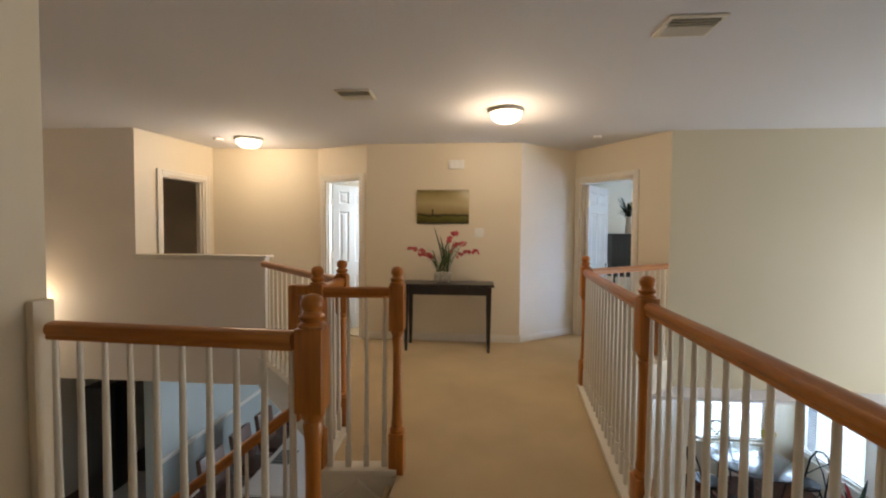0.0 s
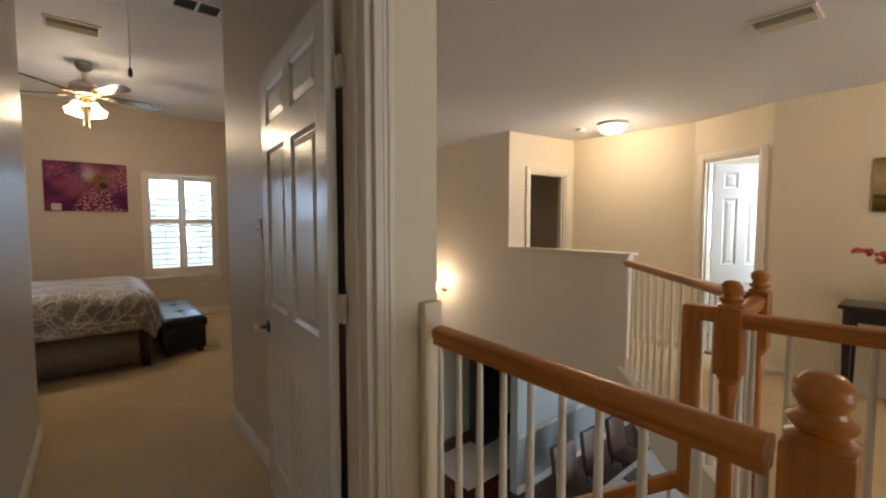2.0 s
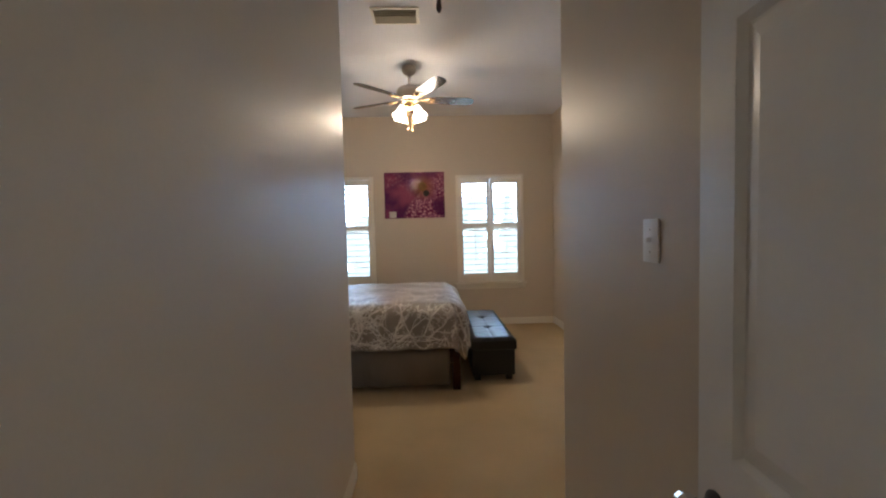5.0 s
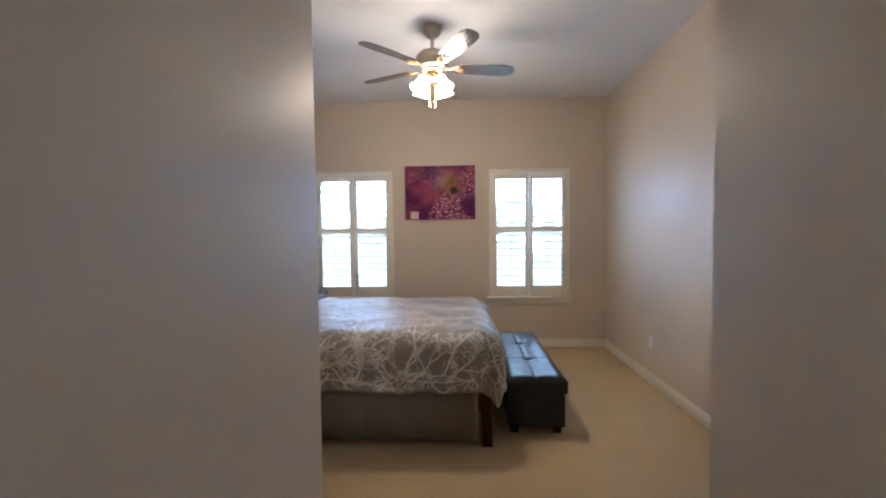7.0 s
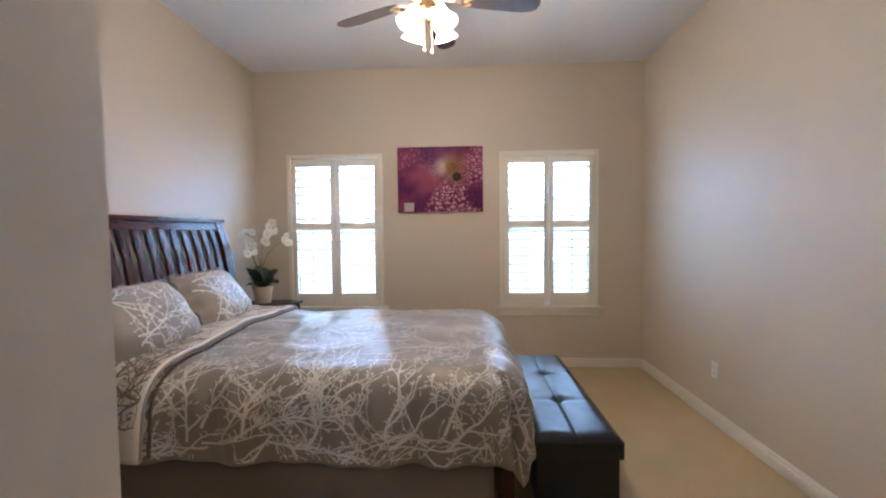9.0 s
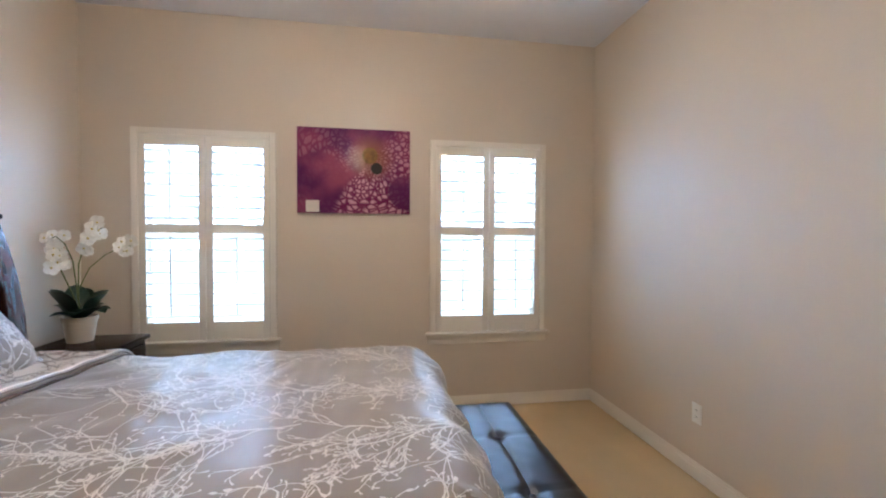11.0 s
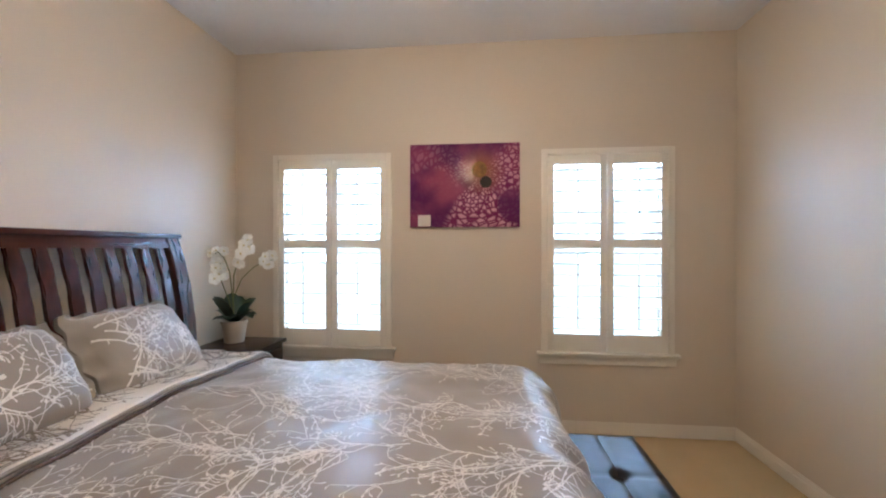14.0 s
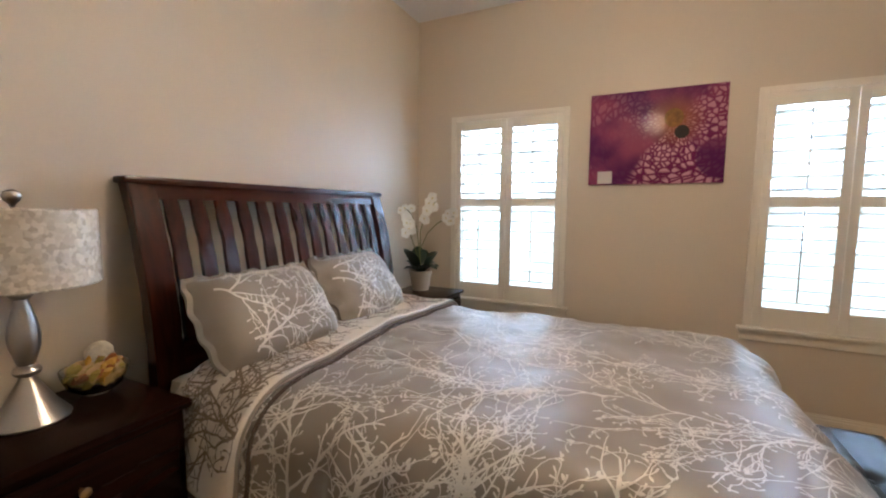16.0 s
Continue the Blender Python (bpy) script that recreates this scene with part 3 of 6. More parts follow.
box(bm, -3.88, -2.36, 4.282, 4.298, 1.095, 1.121, 0.004)
structure("half_wall_cap", bm, TRIM, "white painted wooden cap on the half wall", "trim", True)
wall("wall_behind", (0.55, -2.3), (-1.6, -2.3), 0.12, -0.3, HB, WALL_HALL, "beige painted wall behind the landing")
wall("wall_void_south", (6.4, -2.3), (0.55, -2.3), 0.12, LOW, H2, WALL_PALE, "cream painted wall of the two-storey room")
# The opening is assumed, out of view, and holds the added east lamp
wall("wall_void_east", (6.4, 4.72), (6.4, -2.3), 0.12, LOW, H2, WALL_PALE, "cream painted wall of the two-storey room", [(0.40, 2.84, -1.42, 1.82)])
wall("wall_stair_west", (-6.4, 2.465), (-6.4, 9.0), 0.12, LOW, H2, WALL_PALE, "cream painted wall of the lower room")
wall("wall_lower_west", (-6.4, -2.3), (-6.4, 2.463), 0.12, LOW, -0.31, WALL_PALE, "cream painted wall of the lower room")
bm = bmesh.new()
prism(bm, [(-6.5, 2.462), (-3.608, 2.462), (-3.608, 1.302), (-1.598, 1.302), (-1.598, -2.42), (6.5, -2.42), (6.5, 9.0), (-6.5, 9.0)], H2, H2 + 0.1)
structure("ceiling_hall", bm, CEIL, "white textured ceiling over the landing and stairwell", "ceiling")
for p0, p1, a, b in (((-1.49, BACK_Y), (0.51, BACK_Y), 0, None), ((0.51, BACK_Y), (1.32, 5.87), 0, None), ((-3.70, 5.42), (-2.25, 5.55), 0, None),
                     ((1.32, 5.87), (2.09, 4.72), 1.0, None), ((DOOR_X, -2.3), (DOOR_X, 1.30), 3.42, 3.60), ((DOOR_X, -2.3), (DOOR_X, 1.30), 0.0, 2.32)):
    if p0[0] == DOOR_X:
        m_, L_ = frame_of(p0, p1)
        bm = bmesh.new()
        box(bm, a, b, -0.014, -0.001, 0.002, 0.085, 0.003)
        structure("baseboard", bm, TRIM, "white painted moulded baseboard along the wall", "baseboard", True).matrix_world = m_
    else:
        baseboard(p0, p1, a, b)
casing("door_frame_2", (1.32, 5.87), (2.09, 4.72), 0.10, 0.92, 2.11, 0.12)
casing("door_frame_3", (-2.25, 5.55), (-1.49, BACK_Y), 0.12, 0.70, 2.11, 0.12)
casing("door_frame_4", (-3.88, 4.3), (-3.70, 5.42), 0.34, 0.98, 2.08, 0.12)

# rooms behind the doorways
for name, x0, x1, y0, y1, mat, lab in (("room_bath", -2.9, -1.0, 5.8, 7.6, WALL_PALE, "pale bathroom seen through a doorway"),
                                       ("room_study", 1.5, 4.6, 6.05, 8.88, WALL_PALE, "cream room seen through the open door"),
                                       ("room_closet", -5.6, -4.12, 4.44, 5.7, WALL, "dim beige room behind the recess doorway")):
    bm = bmesh.new()
    box(bm, x0, x1, y1, y1 + 0.1, 0, H2)
    if name == "room_closet":
        box(bm, x0 - 0.1, x0, y0, y1, 0, H2)
    elif name == "room_bath":
        # Hole made for the added bathroom lamp, never in view
        box(bm, x1, x1 + 0.1, y0, 5.92, 0, H2)
        box(bm, x1, x1 + 0.1, 6.74, y1, 0, H2)
        box(bm, x1, x1 + 0.1, 5.92, 6.74, 0, 1.13)
        box(bm, x1, x1 + 0.1, 5.92, 6.74, 2.07, H2)
        box(bm, x0 - 0.1, x0, y0, y1, 0, H2)
    else:
        box(bm, x0 - 0.1, x0, y0, y1, 0, H2)
        # Invented window gap around the study fill lamp, out of view
        box(bm, x1, x1 + 0.1, y0, 6.78, 0, H2)
        box(bm, x1, x1 + 0.1, 8.02, y1, 0, H2)
        box(bm, x1, x1 + 0.1, 6.78, 8.02, 0, 0.98)
        box(bm, x1, x1 + 0.1, 6.78, 8.02, 2.22, H2)
    structure(name.replace("room", "wall"), bm, mat, lab, "wall")
bm = bmesh.new()
prism(bm, [(-5.8, 4.44), (-4.0, 4.44), (-3.84, 5.60), (-2.3, 5.69), (-1.42, 5.36), (0.46, 5.36), (1.36, 6.02), (2.2, 4.88), (4.7, 4.88), (4.7, 9.0), (-5.8, 9.0)], -0.3, -0.004)
structure("floor_rooms", bm, CARPET, "beige carpet in the rooms behind the doors", "floor")

# lower storey
bm = bmesh.new()
box(bm, -6.4, 6.4, 4.422, 9.0, -0.34, -0.305)
structure("ceiling_lower", bm, CEIL, "white ceiling of the lower storey", "ceiling")
bm = bmesh.new()
box(bm, -6.5, 6.5, -2.42, 9.0, LOW - 0.1, LOW)
structure("floor_lower", bm, DARKFLOOR, "dark red-brown wooden floor of the lower storey", "floor")
wall("wall_dining", (-4.45, 9.0), (-4.45, 5.2), -0.14, LOW, -0.30, WALL_BLUE, "grey-blue dining room wall with a chair rail")
bm = bmesh.new()
box(bm, -4.448, -4.425, 5.2, 9.0, LOW + 0.88, LOW + 0.95, 0.004)
structure("chair_rail", bm, TRIM, "white painted chair rail on the dining wall", "trim", True)
bm = bmesh.new()
box(bm, -4.448, -4.43, 5.2, 9.0, LOW, LOW + 0.12, 0.004)
structure("baseboard", bm, TRIM, "white painted baseboard of the dining wall", "baseboard", True)
bm = bmesh.new()
box(bm, -6.4, 6.4, 9.0, 9.12, LOW, H2)
structure("wall_far", bm, WALL_BLUE, "grey-blue painted far wall of the lower storey", "wall")
wall("wall_nook", (2.4, 7.3), (5.4, 7.3), 0.12, LOW, -0.3, WALL_PALE, "cream breakfast nook wall with a bright window", [(1.35, 2.52, 0.62 + LOW, -0.55)])
wall("wall_nook_side", (5.4, 7.3), (5.4, 4.72), 0.12, LOW, -0.3, WALL_PALE, "cream breakfast nook wall with a wide window", [(0.08, 1.25, 0.55 + LOW, -0.55)])
bm = bmesh.new()
box(bm, 2.28, 2.4, 4.85, 7.42, LOW, -0.3)
structure("wall_nook_west", bm, WALL_PALE, "cream breakfast nook side wall", "wall")
bm = bmesh.new()
box(bm, 5.402, 6.4, 4.722, 4.84, LOW, -0.36)
structure("wall_nook_pier", bm, WALL_PALE, "cream painted pier beside the nook", "wall")


def backdrop(name, w, h, m):
    bm = bmesh.new()
    box(bm, -0.02, 0.02, -w / 2, w / 2, -h / 2, h / 2)
    ob = structure(name, bm, OUTSIDE, "pale overcast garden distance outside the window", "backdrop")
    ob.matrix_world = m
    return ob


backdrop("backdrop", 6.5, 5.0, pose(-9.6, 0.35, 1.6))
backdrop("backdrop", 3.4, 2.3, pose(4.3, 8.5, -1.55, 0, 0, 90))
backdrop("backdrop", 3.4, 3.6, pose(6.3, 6.3, -1.2))


def nook_window(name, m, w, z0, z1):
    """Frame, glass and raised slats of a blind; x along the wall, y outwards."""
    top = tagged(new(name), "white framed window with a lowered slatted blind", "window", kind="structure")
    top.matrix_world = m
    for x0, x1, a, b in ((0, 0.05, z0, z1), (w - 0.05, w, z0, z1), (0.05, w - 0.05, z0, z0 + 0.05), (0.05, w - 0.05, z1 - 0.05, z1), (w / 2 - 0.02, w / 2 + 0.02, z0 + 0.05, z1 - 0.05)):
        bm = bmesh.new()
        box(bm, x0, x1, 0.04, 0.09, a, b, 0.004)
        part("window_frame", bm, TRIM, top)
    bm = bmesh.new()
    box(bm, -0.06, w + 0.06, -0.06, 0.03, z0 - 0.03, z0, 0.005)
    part("window_sill", bm, TRIM, top)
    me = None
    k = 0
    z = z0 + 0.03
    while z < z1 - 0.05:
        if me is None:
            bm = bmesh.new()
            box(bm, 0.055, w - 0.055, 0.005, 0.03, -0.0012, 0.0012, 0, None)
            me = mesh_of("slat", bm, PLASTIC)
        share("slat", me, top, pose(0, 0, z))
        z += 0.045
    return top


nook_window("window_3", frame_of((3.75, 7.3), (4.92, 7.3))[0], 1.17, 0.62 + LOW, -0.55)
nook_window("window_4", frame_of((5.4, 7.22), (5.4, 6.05))[0], 1.17, 0.55 + LOW, -0.55)
panel_door("door_2", "white six-panel door open into the room", pose(1.46, 5.74, 0, 0, 0, 55), 0.80, 2.08, 0.95, "dark door knob")
panel_door("door_3", "white six-panel bathroom door standing half open", pose(-2.085, 5.635, 0, 0, 0, 44), 0.60, 2.08, 0.95, "dark door knob")


def shutter_window(name, y0, y1):
    """Plantation shutters in a cased window: two leaves, each with two banks of open louvres."""
    top = tagged(new(name), "white plantation-shutter window with open louvres", "window", kind="structure")
    top.matrix_world = pose(-7.94, y0, 0, 0, 0, 90)
    w = y1 - y0
    zb, zt = 0.635, 2.205
    # x runs along the wall, y = 0 is the wall's face and -y is the room
    for x0, x1, a, b in ((0, 0.045, zb, zt), (w - 0.045, w, zb, zt), (0.045, w - 0.045, zt - 0.045, zt)):
        bm = bmesh.new()
        box(bm, x0, x1, -0.022, 0.05, a, b, 0.005)
        part("window_frame", bm, TRIM, top)
    bm = bmesh.new()
    box(bm, -0.035, w + 0.035, -0.05, 0.05, zb - 0.025, zb, 0.006)
    box(bm, -0.015, w + 0.015, -0.018, -0.001, zb - 0.095, zb - 0.026, 0.005)
    box(bm, -0.02, w + 0.02, -0.028, -0.001, zb - 0.045, zb - 0.028, 0.004)
    part("window_sill", bm, TRIM, top)
    half = (w - 0.09) / 2
    for k in range(2):
        a = 0.045 + k * half + 0.002
        b = 0.045 + (k + 1) * half - 0.002
        leaf = new("shutter_leaf")
        leaf.parent = top
        bm = bmesh.new()
        lo, hi = 0.772, 2.08
        for x0, x1 in ((a, a + 0.048), (b - 0.048, b)):
            box(bm, x0, x1, -0.016, 0.012, zb + 0.002, zt - 0.048, 0.003)
        for c, d in ((zb + 0.002, lo), (1.436, 1.505), (hi, zt - 0.048)):
            box(bm, a + 0.048, b - 0.048, -0.016, 0.012, c, d, 0.002)
        bm2 = mesh_of("leaf_frame", bm, TRIM)
        fr = new("leaf_frame", bm2)
        fr.parent = leaf
        bm = bmesh.new()
        vs = lathe(bm, [(0.5, -0.5), (0.5, 0.5)], 10)
        for v in vs:
            v.co = Vector((v.co.z * (b - a - 0.1), v.co.x * 0.076, v.co.y * 0.012))
        slat = mesh_of("louvre", bm, TRIM)
        for c, d, n in ((lo, 1.436, 8), (1.505, hi, 7)):
            for i in range(n):
                z = c + (i + 0.5) * (d - c) / n
                share("louvre", slat, leaf, pose(0.5 * (a + b), 0.0, z, -14, 0, 0))
            bm = bmesh.new()
            box(bm, 0.5 * (a + b) - 0.005, 0.5 * (a + b) + 0.005, -0.052, -0.042, c + 0.05, d - 0.02, 0.002)
            rod = new("tilt_rod", mesh_of("tilt_rod", bm, TRIM))
            rod.parent = leaf
    bm = bmesh.new()
    for x0, x1 in ((0.045, 0.08), (w - 0.08, w - 0.045), (w / 2 - 0.015, w / 2 + 0.015)):
        box(bm, x0, x1, 0.10, 0.14, zb, zt - 0.02)
    box(bm, 0.08, w - 0.08, 0.10, 0.14, 1.40, 1.44)
    part("sash", bm, TRIM, top)
    bm = bmesh.new()
    box(bm, 0.045, w - 0.045, 0.145, 0.149, zb, zt - 0.02)
    g = part("pane", bm, GLASS, top)
    g.visible_shadow = False
    return top


shutter_window("window_1", 0.912, 1.896)
shutter_window("window_2", -1.275, -0.275)

# ---- balustrades and stairs ----


def baluster_mesh(h):
    bm = bmesh.new()
    box(bm, -0.016, 0.016, -0.016, 0.016, 0, 0.16, 0.002)
    lathe(bm, [(0.0145, 0.16), (0.0175, 0.175), (0.011, 0.19), (0.0155, 0.24), (0.0135, 0.40), (0.009, h - 0.02), (0.0085, h)], 10)
    return mesh_of("baluster", bm, TRIM)


BAL = baluster_mesh(1.04)


def newel(label, m, base=0.0):
    top = thing("newel_post", label, "newel post", "newel posts of the balustrade", m)
    w = 0.043
    bm = bmesh.new()
    box(bm, -w, w, -w, w, base, base + 0.24, 0.004)
    part("base_block", bm, OAK, top)
    bm = bmesh.new()
    lathe(bm, [(0.040, base + 0.24), (0.043, base + 0.255), (0.030, base + 0.275), (0.034, base + 0.29), (0.029, base + 0.32), (0.024, 0.60), (0.026, 0.74), (0.032, 0.795), (0.026, 0.805), (0.038, 0.825), (0.040, 0.84)], 20)
    part("shaft", bm, OAK, top)
    bm = bmesh.new()
    box(bm, -w, w, -w, w, 0.84, 1.105, 0.006)
    part("upper_block", bm, OAK, top)
    bm = bmesh.new()
    lathe(bm, [(0.043, 1.103), (0.044, 1.113), (0.030, 1.121), (0.040, 1.131), (0.042, 1.139), (0.030, 1.148), (0.028, 1.156), (0.034, 1.166), (0.037, 1.178), (0.034, 1.192), (0.024, 1.204), (0.008, 1.209)], 20)
    part("finial", bm, OAK, top)
    return top


def rail_between(parent, p0, p1, name="handrail"):
    """A moulded handrail from p0 to p1, tops at their heights."""
    a, b = Vector(p0), Vector(p1)
    d = b - a
    m = Matrix.Translation(a) @ d.to_track_quat("X", "Z").to_matrix().to_4x4()
    bm = bmesh.new()
    prof = [(-0.023, -0.060), (0.023, -0.060), (0.026, -0.052), (0.024, -0.045), (0.031, -0.034), (0.032, -0.020), (0.027, -0.008), (0.015, -0.002), (0, 0), (-0.015, -0.002), (-0.027, -0.008), (-0.032, -0.020), (-0.031, -0.034), (-0.024, -0.045), (-0.026, -0.052)]
    rings = [[bm.verts.new((x, y, z)) for y, z in prof] for x in (0, d.length)]
    k = len(prof)
    for i in range(k):
        bm.faces.new((rings[0][i], rings[0][(i + 1) % k], rings[1][(i + 1) % k], rings[1][i]))
    bm.faces.new(rings[0][::-1])
    bm.faces.new(rings[1])
    ob = part(name, bm, OAK_RAIL, parent, "varnished honey-oak handrail")
    ob.matrix_local = m
    return ob


def balustrade(label, p0, p1, n, kerb=True, skip=0.06):
    top = thing("balustrade", label, "balustrade", "balustrades of the landing")
    a, b = Vector((*p0, 0)), Vector((*p1, 0))
    d = b - a
    u = d.normalized()
    rail_between(top, a + u * skip + Vector((0, 0, 1.09)), b - u * skip + Vector((0, 0, 1.09)))
    ang = math.atan2(d.y, d.x)
    if kerb:
        bm = bmesh.new()
        box(bm, 0.0, d.length, -0.055, 0.055, 0.002, 0.034, 0.006)
        box(bm, 0.0, d.length, -0.048, 0.048, -0.30, 0.002)
        part("kerb", bm, TRIM, top, "white painted kerb").matrix_local = pose(a.x, a.y, 0, 0, 0, math.degrees(ang))
    for i in range(n):
        q = a + d * ((i + 0.7) / (n + 0.4))
        share("baluster", BAL, top, pose(q.x, q.y, 0.006, 0, 0, math.degrees(ang)))
    return top


NA, NB, NB2, NC = (-0.57, 1.19), (-0.51, 2.29), (-0.97, 2.25), (-1.0, 2.78)
balustrade("white spindles under an oak handrail beside the stairs", (-1.575, 1.245), NA, 10)
balustrade("short run of white spindles under an oak handrail", NB2, NB, 4, True, 0.04)
balustrade("short run of white spindles between oak newels", NC, NB2, 4, True, 0.04)
balustrade("white spindles under an oak handrail before the half wall", (-2.39, 4.28), NC, 14)
balustrade("white spindles under a long oak handrail over the room below", RAIL_R[0], RAIL_R[1], 24)
balustrade("white spindles under an oak handrail over the room below", RAIL_R[1], RAIL_R[2], 17)
balustrade("white spindles under an oak handrail ending at the wall", RAIL_R[2], (2.08, 4.70), 13)
first = newel("varnished honey-oak newel post with a turned shaft", pose(NA[0], NA[1], 0))
for p in (NB, NB2, NC, RAIL_R[1], RAIL_R[2]):
    copy_thing(first, pose(p[0], p[1], 0.0))
bm = bmesh.new()
box(bm, -1.599, -1.566, 1.222, 1.299, 0.0, 1.16, 0.012)
tagged(new("rail_board", mesh_of("rail_board", bm, WALL_HALL)), "cream painted board fixing the handrail to the wall", "trim", kind="structure")

stairs = thing("staircase", "carpeted staircase with white stringers descending from the landing", "stairs")
N, RISE, GO = 14, 2.75 / 14, 0.25
for i in range(1, N):
    bm = bmesh.new()
    x1 = -0.53 - (i - 1) * GO
    box(bm, x1 - GO - 0.02, x1, 1.27, 2.20, -i * RISE - 0.05, -i * RISE, 0.012)
    box(bm, x1 - 0.02, x1, 1.27, 2.20, -i * RISE, -(i - 1) * RISE - 0.03, 0.0)
    part("step", bm, CARPET, stairs)
slope = math.atan2(RISE, GO)
for y0, y1 in ((1.235, 1.268), (2.205, 2.26)):
    bm = bmesh.new()
    pts = [(-0.56, -0.16), (-0.56, -0.42), (-0.56 - 13 * GO, -0.42 - 13 * RISE), (-0.56 - 13 * GO, -0.02 - 13 * RISE), (-0.72, -0.02)]
    f = [[bm.verts.new((x, y, z)) for x, z in pts] for y in (y0, y1)]
    bm.faces.new(f[0])
    bm.faces.new(f[1][::-1])
    for k in range(5):
        bm.faces.new((f[0][k], f[0][(k + 1) % 5], f[1][(k + 1) % 5], f[1][k]))
    part("stringer", bm, TRIM, stairs, smooth=False)
rail_between(stairs, (-1.10, 2.25, 0.41), (-1.10 - 2.9, 2.25, 0.41 - 2.9 * RISE / GO))
bm = bmesh.new()
box(bm, -1.135, -1.072, 2.218, 2.282, 0.30, 1.10, 0.012)
box(bm, -1.135, -0.99, 2.219, 2.281, 1.04, 1.099, 0.012)
part("gooseneck", bm, OAK, stairs, "upright oak gooseneck of the handrail")
SB = baluster_mesh(0.80)
for i in range(24):
    x = -1.17 - i * 0.118
    share("baluster", SB, stairs, pose(x, 2.245, -0.04 - (-x - 0.56) * RISE / GO))

# ---- bedroom things ----
RNG = random.Random(7)
BX0, BX1, BY0, BY1, BTOP = -6.98, -5.64, -1.42, 0.64, 0.775


def drape(a, b, lift=0.0, x0=BX0, x1=BX1, y1=BY1, top=BTOP):
    """Where the flat point (a, b) of a cover lies: flat on the bed, rounded over the edges and hanging."""
    ca, cb = min(max(a, x0), x1), min(b, y1)
    da, db = a - ca, b - cb
    d = math.hypot(da, db)
    r = 0.20
    crown = 0.035 * math.sin(math.pi * (ca - x0) / (x1 - x0)) * math.sin(math.pi * min(1, max(0, (cb + 1.5) / 2.3)))
    puff = 0.015 * noise.noise(Vector((a * 3.1, b * 3.1, 0.3))) + 0.008 * noise.noise(Vector((a * 7, b * 9, 2.3))) + 0.005 * noise.noise(Vector((a * 5, b * 19, 5.1)))
    if d < 1e-6:
        return Vector((ca, cb, top + crown + puff + lift)), Vector((0, 0, 1))
    ux, uy = da / d, db / d
    d = (abs(da) ** 3.5 + abs(db) ** 3.5) ** (1 / 3.5)
    arc = r * math.pi / 2
    along = ca * 1.0 - cb * 1.0 + math.atan2(uy, abs(ux)) * 0.5
    if d < arc:
        t = d / r
        out, down = r * math.sin(t), r * (1 - math.cos(t))
        nrm = Vector((ux * math.sin(t), uy * math.sin(t), math.cos(t)))
    else:
        out, down = r + 0.06 * (d - arc), r + (d - arc)
        nrm = Vector((ux, uy, 0.06)).normalized()
    k = min(1.0, d / 0.3)
    wave = k * (0.022 * math.sin(along * 13 + 2 * noise.noise(Vector((along * 2, 0, 0)))) + 0.012 * math.sin(along * 29 + d * 3)) + puff
    p = Vector((ca + ux * out, cb + uy * out, top + crown * (1 - k) - down)) + nrm * (wave + lift)
    return p, nrm


def cover(name, a0, a1, b0, b1, na, nb, lift, material, parent, label, thick=0.02, hem=None):
    bm = bmesh.new()
    grid = []
    for i in range(na + 1):
        row = []
        for j in range(nb + 1):
            a, b = a0 + (a1 - a0) * i / na, b0 + (b1 - b0) * j / nb
            row.append(bm.verts.new(drape(a, b, lift)[0]))
        grid.append(row)
    for i in range(na):
        for j in range(nb):
            bm.faces.new((grid[i][j], grid[i + 1][j], grid[i + 1][j + 1], grid[i][j + 1]))
    ob = part(name, bm, material, parent, label)
    so = ob.modifiers.new("thickness", "SOLIDIFY")
    so.thickness, so.offset = thick, -1
    return ob


